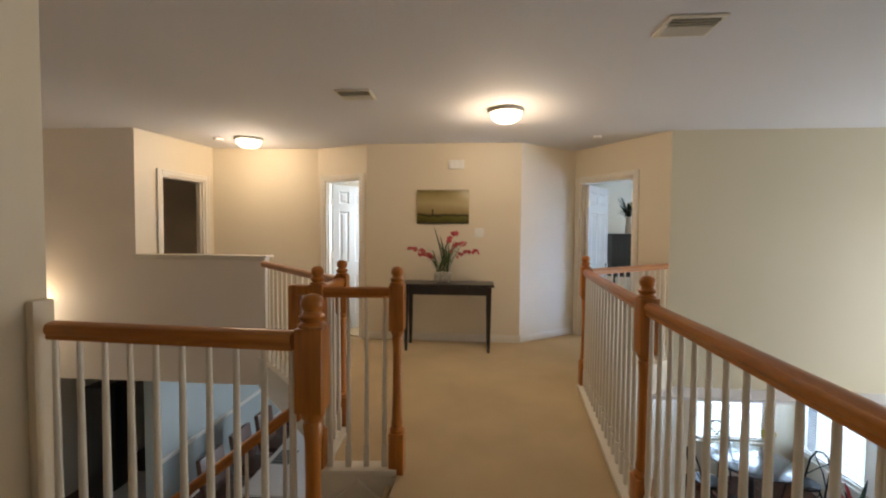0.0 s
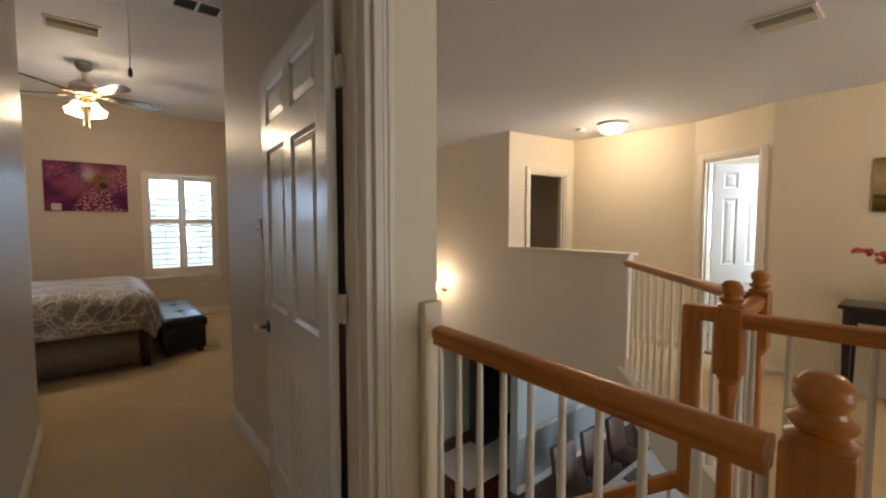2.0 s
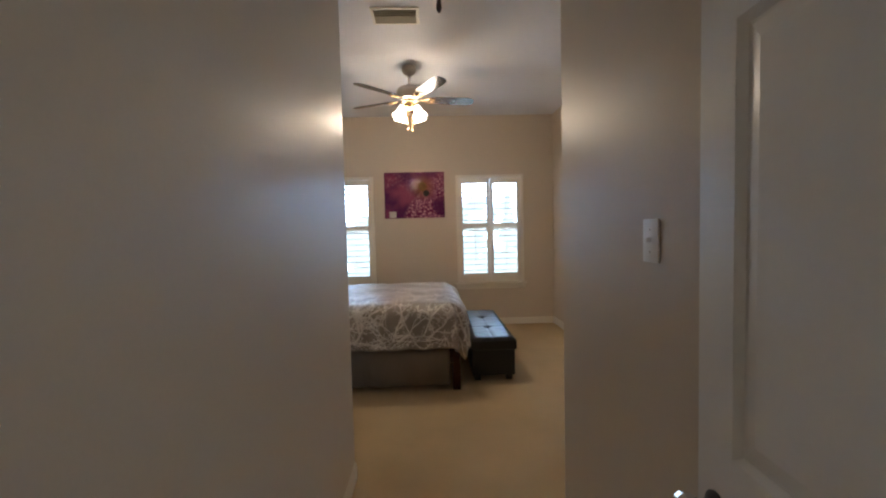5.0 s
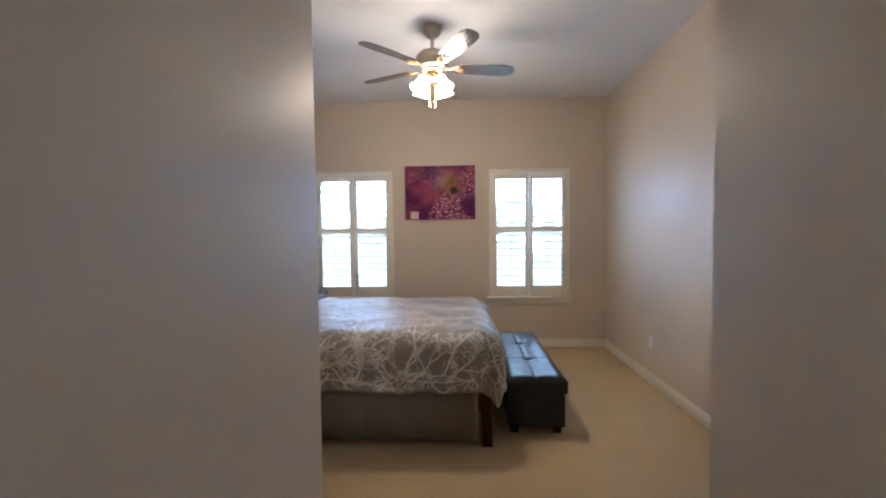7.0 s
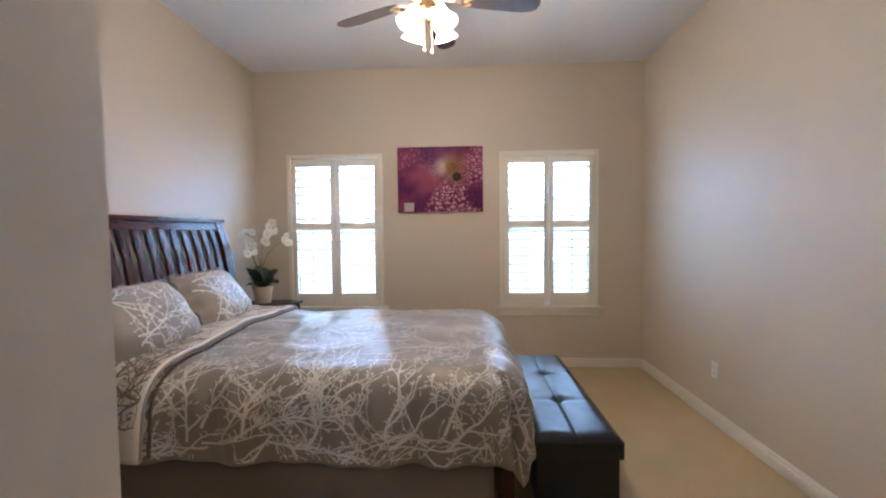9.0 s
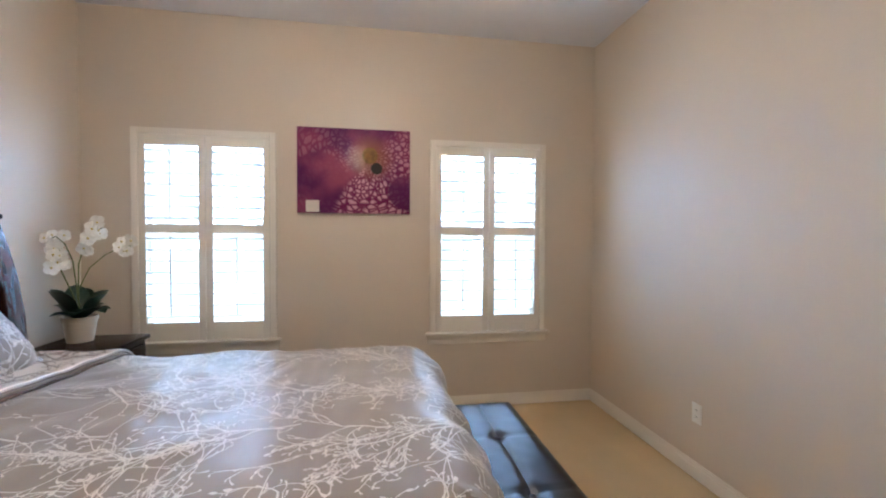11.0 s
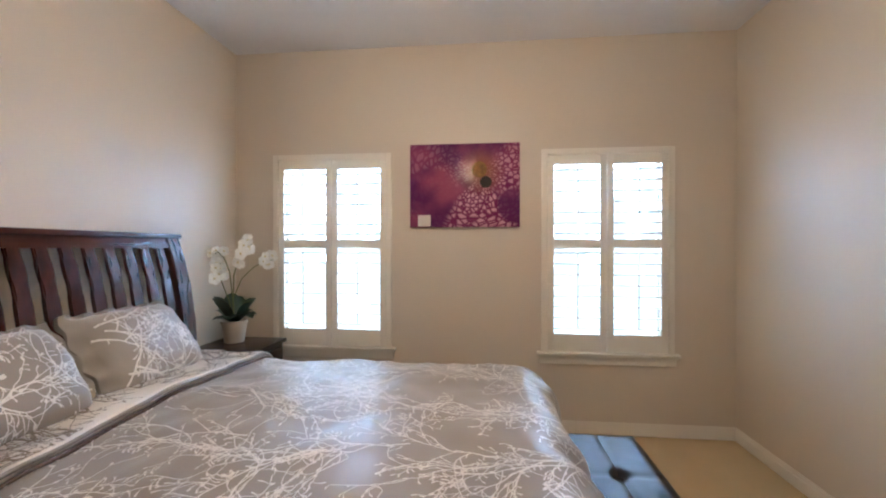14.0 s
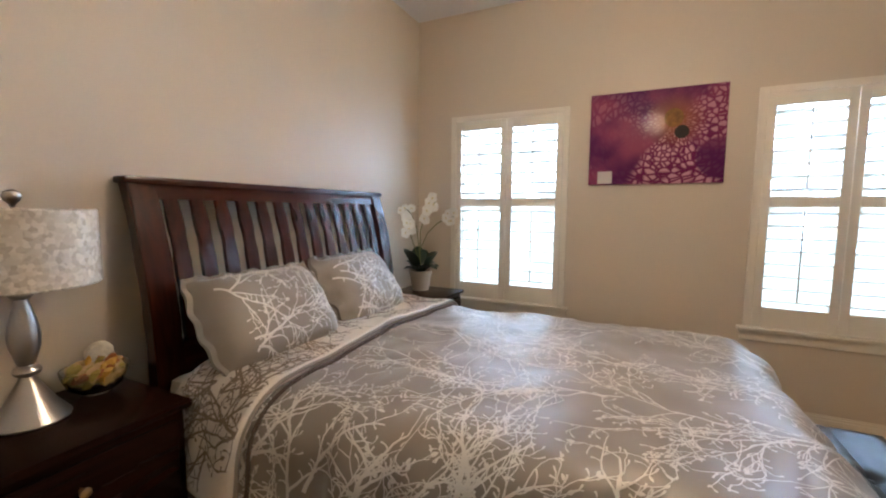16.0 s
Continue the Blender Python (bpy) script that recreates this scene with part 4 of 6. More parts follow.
def twigs(rng, x0, x1, y0, y1, count, size=1.0, rows=()):
    """Branching sprays with leaf blobs, as flat strokes of (points, widths)."""
    strokes = []
    buds = [1.0]

    def grow(x, y, ang, length, width, depth):
        pts, ws = [(x, y)], [width]
        n = max(4, int(length / 0.022))
        bend = rng.uniform(-1.0, 1.0)
        for i in range(n):
            ang += bend / n + rng.gauss(0, 0.17)
            x, y = x + math.cos(ang) * length / n, y + math.sin(ang) * length / n
            pts.append((x, y))
            ws.append(max(0.0014, width * (1 - 0.62 * (i + 1) / n)))
            if i > 0 and rng.random() < 0.42:
                t = ang + rng.choice((-1, 1)) * rng.uniform(0.4, 1.0)
                s = rng.uniform(0.018, 0.045) * size
                strokes.append(([(x + math.cos(t + 0.2 * k) * s * k / 3, y + math.sin(t + 0.2 * k) * s * k / 3) for k in range(4)], [ws[-1] * 0.75, ws[-1] * 0.6, 0.0021, 0.0030]))
            if depth < 3 and i > 0 and rng.random() < (0.36 if depth == 0 else 0.22):
                grow(x, y, ang + rng.choice((-1, 1)) * rng.uniform(0.35, 1.0), length * rng.uniform(0.3, 0.62), ws[-1] * 0.8, depth + 1)
        strokes.append((pts, ws))
        if depth >= 1:
            for _ in range(rng.randint(0, 1 + (depth < 2))):
                t = ang + rng.uniform(-0.9, 0.9)
                l = rng.uniform(0.012, 0.026) * size * buds[0]
                w = l * rng.uniform(0.2, 0.3)
                strokes.append(([(x + math.cos(t) * l * k / 4, y + math.sin(t) * l * k / 4) for k in range(5)], [w * 0.4, w, w * 1.1, w * 0.8, w * 0.2]))
                if depth >= 2:
                    break
    for line, ways, step, width, bud in rows:
        y = y0 + step * 0.3
        while y < y1:
            buds[0] = bud
            for way in ways:
                grow(line + rng.uniform(-0.05, 0.05), y + rng.uniform(-0.04, 0.04), way + rng.uniform(-0.4, 0.4), rng.uniform(0.30, 0.48) * size, width, 0)
            y += step * rng.uniform(0.75, 1.25)
    buds[0] = 1.0
    for _ in range(count):
        x, y = rng.uniform(x0, x1), rng.uniform(y0, y1)
        a = rng.uniform(0, 6.28)
        for k in range(rng.randint(2, 3)):
            grow(x, y, a + k * rng.uniform(0.5, 1.0), rng.uniform(0.20, 0.42) * size, 0.0066 * size, 0)
    return strokes


def printed(name, strokes, inside, put, material, parent, label):
    """Strokes laid as ribbons on a surface."""
    verts, faces = [], []
    for pts, ws in strokes:
        prev = None
        for i, ((x, y), w) in enumerate(zip(pts, ws)):
            if not inside(x, y):
                prev = None
                continue
            q = pts[min(i + 1, len(pts) - 1)]
            o = pts[max(i - 1, 0)]
            dx, dy = q[0] - o[0], q[1] - o[1]
            d = math.hypot(dx, dy) or 1
            nx, ny = -dy / d * w, dx / d * w
            k = len(verts)
            verts.append(put(x + nx, y + ny))
            verts.append(put(x - nx, y - ny))
            if prev is not None:
                faces.append((prev, prev + 1, k + 1, k))
            prev = k
    me = bpy.data.meshes.new(name)
    me.from_pydata(verts, [], faces)
    me.materials.append(material)
    ob = new(name, me)
    ob.parent = parent
    ob["label"] = label
    return ob


bed = thing("bed", "made queen bed with a dark cherry sleigh headboard", "bed")
# headboard: posts, rails and slats follow one backward curve
CURVE = [(-1.425, 0.0), (-1.425, 0.55), (-1.435, 0.85), (-1.455, 1.05), (-1.49, 1.25), (-1.535, 1.42), (-1.57, 1.52)]


def bent(bm, x0, x1, lo, hi, half):
    """A board between x0 and x1 that follows the sleigh curve from height lo to hi."""
    zs = [lo + (hi - lo) * k / 14 for k in range(15)]
    rows = []
    for z in zs:
        for (ya, za), (yb, zb) in zip(CURVE, CURVE[1:]):
            if za <= z <= zb + 1e-6:
                y = ya + (yb - ya) * (z - za) / (zb - za)
        rows.append([bm.verts.new((x, y + s, z)) for x, s in ((x0, half), (x1, half), (x1, -half), (x0, -half))])
    for r, s in zip(rows, rows[1:]):
        for k in range(4):
            bm.faces.new((r[k], r[(k + 1) % 4], s[(k + 1) % 4], s[k]))
    bm.faces.new(rows[0][::-1])
    bm.faces.new(rows[-1])
    bmesh.ops.bevel(bm, geom=[e for e in bm.edges if abs(e.verts[0].co.x - e.verts[1].co.x) < 1e-6 and abs(e.verts[0].co.z - e.verts[1].co.z) > 0.01], offset=min(0.006, half * 0.5), segments=2, affect="EDGES")


head = new("headboard")
head.parent = bed
HX0, HX1 = -7.19, -5.48
for x0, x1 in ((HX0, HX0 + 0.11), (HX1 - 0.11, HX1)):
    bm = bmesh.new()
    bent(bm, x0, x1, 0.0, 1.50, 0.030)
    part("post", bm, CHERRY, head)
bm = bmesh.new()
bent(bm, HX0 + 0.111, HX1 - 0.111, 1.438, 1.50, 0.022)
part("top_rail", bm, CHERRY_X, head)
bm = bmesh.new()
box(bm, HX0 - 0.012, HX1 + 0.012, -1.605, -1.52, 1.498, 1.528, 0.012)
part("cap_rail", bm, CHERRY_X, head)
bm = bmesh.new()
bent(bm, HX0 + 0.111, HX1 - 0.111, 0.30, 0.86, 0.020)
part("lower_panel", bm, CHERRY_X, head)
bm = bmesh.new()
bent(bm, -0.032, 0.032, 0.855, 1.442, 0.011)
slat = mesh_of("slat", bm, CHERRY)
n = 13
for i in range(n):
    share("slat", slat, head, pose(HX0 + 0.11 + (i + 0.5) * (HX1 - HX0 - 0.22) / n, 0, 0))
for x in (-5.55, -7.05):
    bm = bmesh.new()
    box(bm, x - 0.035, x + 0.035, 0.69, 0.76, 0.0, 0.36, 0.006)
    box(bm, x - 0.03, x + 0.03, -1.38, 0.69, 0.24, 0.36, 0.005)
    part("side_rail", bm, CHERRY, bed, "dark wooden side rail and foot")
bm = bmesh.new()
box(bm, -7.0, -5.59, -1.38, 0.62, 0.36, 0.66, 0.05)
part("mattress", bm, LINEN, bed, "white mattress under the covers")
bm = bmesh.new()
box(bm, -7.04, -5.50, -1.39, -0.80, 0.60, 0.745, 0.05)
part("sheet", bm, LINEN, bed, "white fitted sheet")

skirt = thing("bed_skirt", "grey-brown pleated bed skirt round the bed frame", "bed skirt")
for p0, p1, k in (((-5.51, -1.30), (-5.51, 0.665), 60), ((-5.60, 0.77), (-6.98, 0.77), 44)):
    bm = bmesh.new()
    d = Vector((p1[0] - p0[0], p1[1] - p0[1], 0))
    nn = Vector((d.y, -d.x, 0)).normalized()
    rows = []
    for i in range(k + 1):
        s = i / k
        w = 0.010 * math.sin(s * 46) + 0.008 * noise.noise(Vector((s * 8, 0, 1)))
        fold = -0.03 if abs(s - 0.18) < 0.012 or abs(s - 0.62) < 0.012 else 0
        rows.append([bm.verts.new(Vector((*p0, z)) + d * s + nn * ((w + fold) * q)) for z, q in ((0.40, 0.1), (0.25, 0.5), (0.055, 1.0))])
    for r, s in zip(rows, rows[1:]):
        for j in range(2):
            bm.faces.new((r[j], r[j + 1], s[j + 1], s[j]))
    ob = part("skirt_panel", bm, TAUPE_DARK, skirt)
    so = ob.modifiers.new("thickness", "SOLIDIFY")
    so.thickness = 0.006

duvet = thing("duvet", "taupe cotton duvet printed with white branches on the bed", "duvet")
A0, A1, B0, B1 = BX0 - 0.42, BX1 + 0.49, -1.0, BY1 + 0.52
cover("duvet_cover", A0, A1, B0, B1, 120, 112, 0.0, TAUPE, duvet, "taupe cotton cover", 0.03)


def duvet_put(x, y):
    p, nv = drape(x, y, 0.0)
    return p + nv * 0.0035


ROWS = [(-5.95, (-1.57, -1.2), 0.27, 0.0036, 0.75), (-6.36, (-1.57, 1.57), 0.33, 0.0036, 0.75), (-6.76, (-1.57, -1.9), 0.28, 0.0036, 0.75),
        (A1 - 0.12, (math.pi, 2.3), 0.28, 0.0074, 0.9), (A1 - 0.09, (1.4, -1.3), 0.34, 0.0056, 0.8), (A0 + 0.12, (0.0, 0.8), 0.27, 0.0066, 0.9)]
printed("branch_print", twigs(RNG, A0 + 0.05, A1 - 0.02, B0, B1 - 0.02, 0, 1.0, ROWS), lambda x, y: A0 + 0.02 < x < A1 - 0.012 and B0 < y < B1 - 0.012,
        duvet_put, PRINT, duvet, "white branch print")
F0, F1 = -1.26, -0.86
fold = cover("folded_band", A0 + 0.02, A1 - 0.02, F0, F1, 90, 18, 0.035, LINEN, duvet, "folded-back white band", 0.028)


def fold_put(x, y):
    p, nv = drape(x, y, 0.035)
    return p + nv * 0.0035


printed("band_print", twigs(random.Random(3), A0 + 0.05, A1 - 0.05, F0, F1, 40, 0.8), lambda x, y: A0 + 0.03 < x < A1 - 0.03 and F0 + 0.01 < y < F1 - 0.012,
        fold_put, PRINT_DARK, duvet, "brown branch print")
bm = bmesh.new()
tube(bm, [drape(A0 + 0.03 + (A1 - A0 - 0.06) * k / 70, F1, 0.026)[0] for k in range(71)], 0.0085, 6)
part("piping", bm, TAUPE, duvet, "taupe hem")
bm = bmesh.new()
tube(bm, [drape(A0 + 0.03 + (A1 - A0 - 0.06) * k / 70, F1 + 0.016, 0.006)[0] for k in range(71)], 0.007, 6)
part("hem_seam", bm, PIPING, duvet, "dark seam")


def pillow(m, seed, w=0.67, h=0.46):
    top = thing("pillow", "taupe sham pillow printed with white branches against the headboard", "pillow", "pillows on the bed", m)
    rng = random.Random(seed)

    def put(u, v, lift=0.0, side=1):
        """u, v run from -1 to 1 over the sham."""
        e = max(abs(u), abs(v))
        flange = 0.90
        f = max(0.0, 1 - (abs(u) / flange) ** 3.2) ** 0.5 * max(0.0, 1 - (abs(v) / flange) ** 3.2) ** 0.5
        t = 0.100 * f + 0.006 + 0.010 * noise.noise(Vector((u * 2.6, v * 2.6, seed)))
        pin = 1 - 0.05 * (v * v if abs(u) > 0.6 else 0) - 0.04 * (u * u) * (v * v)
        wav = 0.012 * math.sin(u * 17 + seed) * (e > 0.86) + 0.01 * math.sin(v * 13) * (e > 0.86)
        return Vector((u * w / 2 * pin, side * t + wav + side * lift, v * h / 2 * (1 - 0.06 * (1 - u * u) * (v > 0) * 0.6)))
    n_ = 28
    bm = bmesh.new()
    sides = []
    for s in (-1, 1):
        sides.append([[bm.verts.new(put(-1 + 2 * i / n_, -1 + 2 * j / n_, 0, s)) for j in range(n_ + 1)] for i in range(n_ + 1)])
    for g in sides:
        for i in range(n_):
            for j in range(n_):
                bm.faces.new((g[i][j], g[i + 1][j], g[i + 1][j + 1], g[i][j + 1]))
    rim = [(i, 0) for i in range(n_)] + [(n_, j) for j in range(n_)] + [(n_ - i, n_) for i in range(n_)] + [(0, n_ - j) for j in range(n_)]
    for (a, b), (c, d) in zip(rim, rim[1:] + rim[:1]):
        bm.faces.new((sides[0][a][b], sides[0][c][d], sides[1][c][d], sides[1][a][b]))
    part("sham", bm, TAUPE, top)
    strokes = twigs(rng, -0.33, 0.33, -0.24, 0.24, 0, 0.95, [(0.24, (math.pi, 2.5, -2.6), 0.30, 0.0048, 0.9), (-0.29, (0.3,), 0.40, 0.0040, 0.8)])
    printed("branch_print", strokes, lambda x, y: abs(x) < w * 0.485 and abs(y) < h * 0.485, lambda x, y: put(x / (w / 2), y / (h / 2), 0.004, 1), PRINT, top, "white branch print")
    return top


pillow(pose(-5.86, -1.20, 0.945, 38, 0, -3), 1)
pillow(pose(-6.53, -1.21, 0.955, 36, 0, 4), 5)


def nightstand(m, w, label):
    top = thing("nightstand", label, "nightstand", "pair of nightstands", m)
    d, h = 0.46, 0.745
    bm = bmesh.new()
    box(bm, -w / 2 - 0.02, w / 2 + 0.02, -d / 2, d / 2 + 0.025, h - 0.03, h, 0.010)
    part("tabletop", bm, ESPRESSO, top)
    bm = bmesh.new()
    box(bm, -w / 2, w / 2, -d / 2, d / 2, 0.10, h - 0.031, 0.004)
    part("body", bm, ESPRESSO, top)
    for a, b in ((0.14, 0.41), (0.43, 0.69)):
        bm = bmesh.new()
        box(bm, -w / 2 + 0.03, w / 2 - 0.03, d / 2 + 0.001, d / 2 + 0.018, a, b, 0.006)
        dr = part("drawer", bm, ESPRESSO, top)
        for x in (0,):
            bm = bmesh.new()
            lathe(bm, [(0.007, 0), (0.006, 0.012), (0.014, 0.02), (0.015, 0.027), (0.008, 0.032)], 14, Matrix.Translation((x, d / 2 + 0.018, 0.5 * (a + b) + 0.05)) @ Matrix.Rotation(radians(-90), 4, "X"))
            part("knob", bm, BRASS, dr, "small brass knob")
    for x in (-w / 2 + 0.03, w / 2 - 0.03):
        for y in (-d / 2 + 0.03, d / 2 - 0.03):
            bm = bmesh.new()
            lathe(bm, [(0.018, 0), (0.026, 0.10)], 4, Matrix.Translation((x, y, 0)) @ Matrix.Rotation(radians(45), 4, "Z"))
            part("foot", bm, ESPRESSO, top)
    return top


nightstand(pose(-5.11, -1.375, 0), 0.61, "dark cherry nightstand with two drawers and brass knobs")
nightstand(pose(-7.45, -1.305, 0), 0.48, "dark cherry nightstand beneath the window")

# table lamp
LX, LY, LZ = -5.118, -1.42, 0.747
lamp = thing("table_lamp", "brushed nickel table lamp with a mottled shell drum shade", "table lamp", m=pose(LX, LY, LZ) @ Matrix.Scale(1.035, 4))
bm = bmesh.new()
lathe(bm, [(0.092, 0), (0.094, 0.006), (0.090, 0.012), (0.062, 0.05), (0.038, 0.095), (0.022, 0.125), (0.018, 0.135), (0.030, 0.142), (0.034, 0.152), (0.030, 0.162), (0.020, 0.170), (0.024, 0.185), (0.036, 0.225), (0.038, 0.26), (0.030, 0.31),
           (0.018, 0.35), (0.016, 0.365), (0.030, 0.378), (0.032, 0.388), (0.020, 0.396), (0.014, 0.42)], 28)
part("base", bm, NICKEL, lamp)
bm = bmesh.new()
lathe(bm, [(0.176, 0.405), (0.186, 0.405), (0.190, 0.41), (0.190, 0.625), (0.186, 0.63), (0.180, 0.63), (0.178, 0.60), (0.176, 0.42)], 40, caps=False)
part("shade", bm, SHELL, lamp, "mottled ivory shell drum shade")
bm = bmesh.new()
for k in range(3):
    a = radians(120 * k)
    tube(bm, [(0, 0, 0.628), (0.18 * math.cos(a), 0.18 * math.sin(a), 0.618)], 0.002, 5)
tube(bm, [(0, 0, 0.42), (0, 0, 0.64)], 0.004, 6)
part("spider", bm, NICKEL, lamp)
bm = bmesh.new()
lathe(bm, [(0.006, 0.635), (0.009, 0.645), (0.018, 0.652), (0.022, 0.665), (0.017, 0.678), (0.004, 0.684)], 16)
part("finial", bm, NICKEL, lamp)

# potpourri bowl
bowl = thing("potpourri_bowl", "clear glass bowl heaped with yellow and brown potpourri", "bowl", m=pose(-5.315, -1.475, 0.747) @ Matrix.Scale(0.92, 4))
bm = bmesh.new()
lathe(bm, [(0.045, 0), (0.05, 0.004), (0.085, 0.03), (0.105, 0.075), (0.108, 0.10), (0.104, 0.10), (0.100, 0.076), (0.080, 0.034), (0.042, 0.010)], 26, caps=False)
part("glass_dish", bm, GLASS, bowl).visible_shadow = False
r = random.Random(11)
for k in range(110):
    a, q = r.uniform(0, 6.28), 0.096 * math.sqrt(r.random())
    z = 0.02 + (0.135 - q * 0.62) * r.uniform(0.35, 1.0)
    bm = bmesh.new()
    bmesh.ops.create_icosphere(bm, subdivisions=1, radius=r.uniform(0.016, 0.028))
    for v in bm.verts:
        v.co *= 1 + r.uniform(-0.28, 0.28)
    bmesh.ops.transform(bm, matrix=pose(q * math.cos(a) * 0.9, q * math.sin(a) * 0.9, z, r.uniform(0, 90), r.uniform(0, 90), 0) @ Matrix.Diagonal((1.2, 0.9, 0.6, 1)), verts=bm.verts)
    part("petal", bm, POTPOURRI[k % 4 if r.random() < 0.7 else 1], bowl)
bm = bmesh.new()
bmesh.ops.create_uvsphere(bm, u_segments=18, v_segments=12, radius=0.046)
for v in bm.verts:
    v.co += v.co.normalized() * 0.004 * noise.noise(v.co * 60)
bmesh.ops.transform(bm, matrix=pose(-0.02, -0.01, 0.145), verts=bm.verts)
part("woven_ball", bm, POTPOURRI[4], bowl, "cream woven ball")
bm = bmesh.new()
bmesh.ops.create_uvsphere(bm, u_segments=14, v_segments=10, radius=0.024)
bmesh.ops.transform(bm, matrix=pose(0.065, 0.0, 0.105), verts=bm.verts)
part("moss_ball", bm, POTPOURRI[3], bowl, "moss green ball")


def leaf_blade(bm, base, direction, length, width, droop, lift=0.5):
    """A pointed leaf with a fold along its middle."""
    d = Vector(direction).normalized()
    side = d.cross(Vector((0, 0, 1))).normalized() if abs(d.z) < 0.99 else Vector((1, 0, 0))
    rows = []
    n_ = 8
    for i in range(n_ + 1):
        t = i / n_
        p = Vector(base) + d * (length * t) + Vector((0, 0, lift * length * t - droop * length * t * t))
        w = width * math.sin(math.pi * min(1, 0.06 + t * 0.95)) ** 0.7
        rows.append([bm.verts.new(p - side * w + Vector((0, 0, 0.25 * w))), bm.verts.new(p), bm.verts.new(p + side * w + Vector((0, 0, 0.25 * w)))])
    for r_, s_ in zip(rows, rows[1:]):
        for k in range(2):
            bm.faces.new((r_[k], r_[k + 1], s_[k + 1], s_[k]))


def blossom(bm, centre, facing, size):
    """Five rounded petals."""
    f = Vector(facing).normalized()
    a = f.orthogonal().normalized()
    b = f.cross(a)
    for k in range(5):
        t = 2 * math.pi * k / 5
        d = math.cos(t) * a + math.sin(t) * b
        s = f.cross(d)
        c = bm.verts.new(centre)
        ring = []
        for u, w, q in ((0.35, 0.30, 0.05), (0.75, 0.52, 0.16), (1.0, 0.30, 0.10), (1.05, 0.0, 0.05), (1.0, -0.30, 0.10), (0.75, -0.52, 0.16), (0.35, -0.30, 0.05)):
            ring.append(bm.verts.new(Vector(centre) + size * (u * d + w * s + q * f)))
        for i in range(6):
            bm.faces.new((c, ring[i], ring[i + 1]))


orchid = thing("orchid", "white potted orchid with dark leaves on the nightstand", "plant", m=pose(-7.52, -1.36, 0.747) @ Matrix.Scale(1.16, 4))
bm = bmesh.new()
lathe(bm, [(0.055, 0), (0.058, 0.004), (0.074, 0.115), (0.079, 0.118), (0.080, 0.138), (0.074, 0.139), (0.071, 0.118)], 26, caps=False)
part("pot", bm, POT, orchid, "cream ceramic pot")
bm = bmesh.new()
lathe(bm, [(0.054, 0.0), (0.071, 0.120), (0.02, 0.128)], 20)
part("soil", bm, SOIL, orchid)
r = random.Random(4)
for k in range(16):
    a = 2 * math.pi * k / 16 + r.uniform(-0.2, 0.2)
    bm = bmesh.new()
    leaf_blade(bm, (0.02 * math.cos(a), 0.02 * math.sin(a), 0.125), (math.cos(a), math.sin(a), 0.1), r.uniform(0.09, 0.135), r.uniform(0.046, 0.062), r.uniform(0.4, 0.9), r.uniform(0.7, 2.0))
    part("leaf", bm, LEAF, orchid)
SPRAYS = [([(0, 0, 0.12), (-0.01, -0.02, 0.30), (-0.03, -0.05, 0.44), (-0.05, -0.10, 0.53), (-0.06, -0.15, 0.57), (-0.06, -0.185, 0.55)], 5, 0.030, 3.3),
          ([(0, 0, 0.12), (0.01, 0.0, 0.28), (0.02, 0.01, 0.42), (0.02, 0.04, 0.53), (0.01, 0.08, 0.60), (0.0, 0.12, 0.62)], 8, 0.034, 2.6),
          ([(0, 0, 0.12), (0.02, -0.02, 0.26), (0.05, -0.05, 0.38), (0.07, -0.06, 0.46), (0.08, -0.04, 0.50)], 6, 0.034, 2.2),
          ([(0.01, 0.0, 0.28), (0.0, 0.05, 0.40), (-0.01, 0.12, 0.47), (-0.02, 0.19, 0.51), (-0.02, 0.245, 0.52)], 5, 0.034, 2.7)]
for pts, count, size, start in SPRAYS:
    bm = bmesh.new()
    tube(bm, pts, 0.003, 6)
    part("stem", bm, STEM, orchid)
    for k in range(count):
        t = start + (len(pts) - 1 - start) * k / (count - 1)
        i = min(int(t), len(pts) - 2)
        p = Vector(pts[i]).lerp(Vector(pts[i + 1]), t - i) + Vector((r.uniform(-0.03, 0.03), r.uniform(-0.018, 0.018), (-0.026 if k % 2 else 0.022) + r.uniform(-0.012, 0.012)))
        bm = bmesh.new()
        blossom(bm, p, (0.8 + r.uniform(-0.5, 0.4), 0.5 + r.uniform(-0.6, 0.5), r.uniform(-0.3, 0.2)), size * r.uniform(0.85, 1.2))
        fl = part("blossom", bm, PETAL, orchid, "white orchid blossom")
        bm = bmesh.new()
        bmesh.ops.create_icosphere(bm, subdivisions=1, radius=0.006)
        bmesh.ops.translate(bm, verts=bm.verts, vec=p + Vector((0.008, 0.005, 0)))
        part("throat", bm, YELLOW, fl)

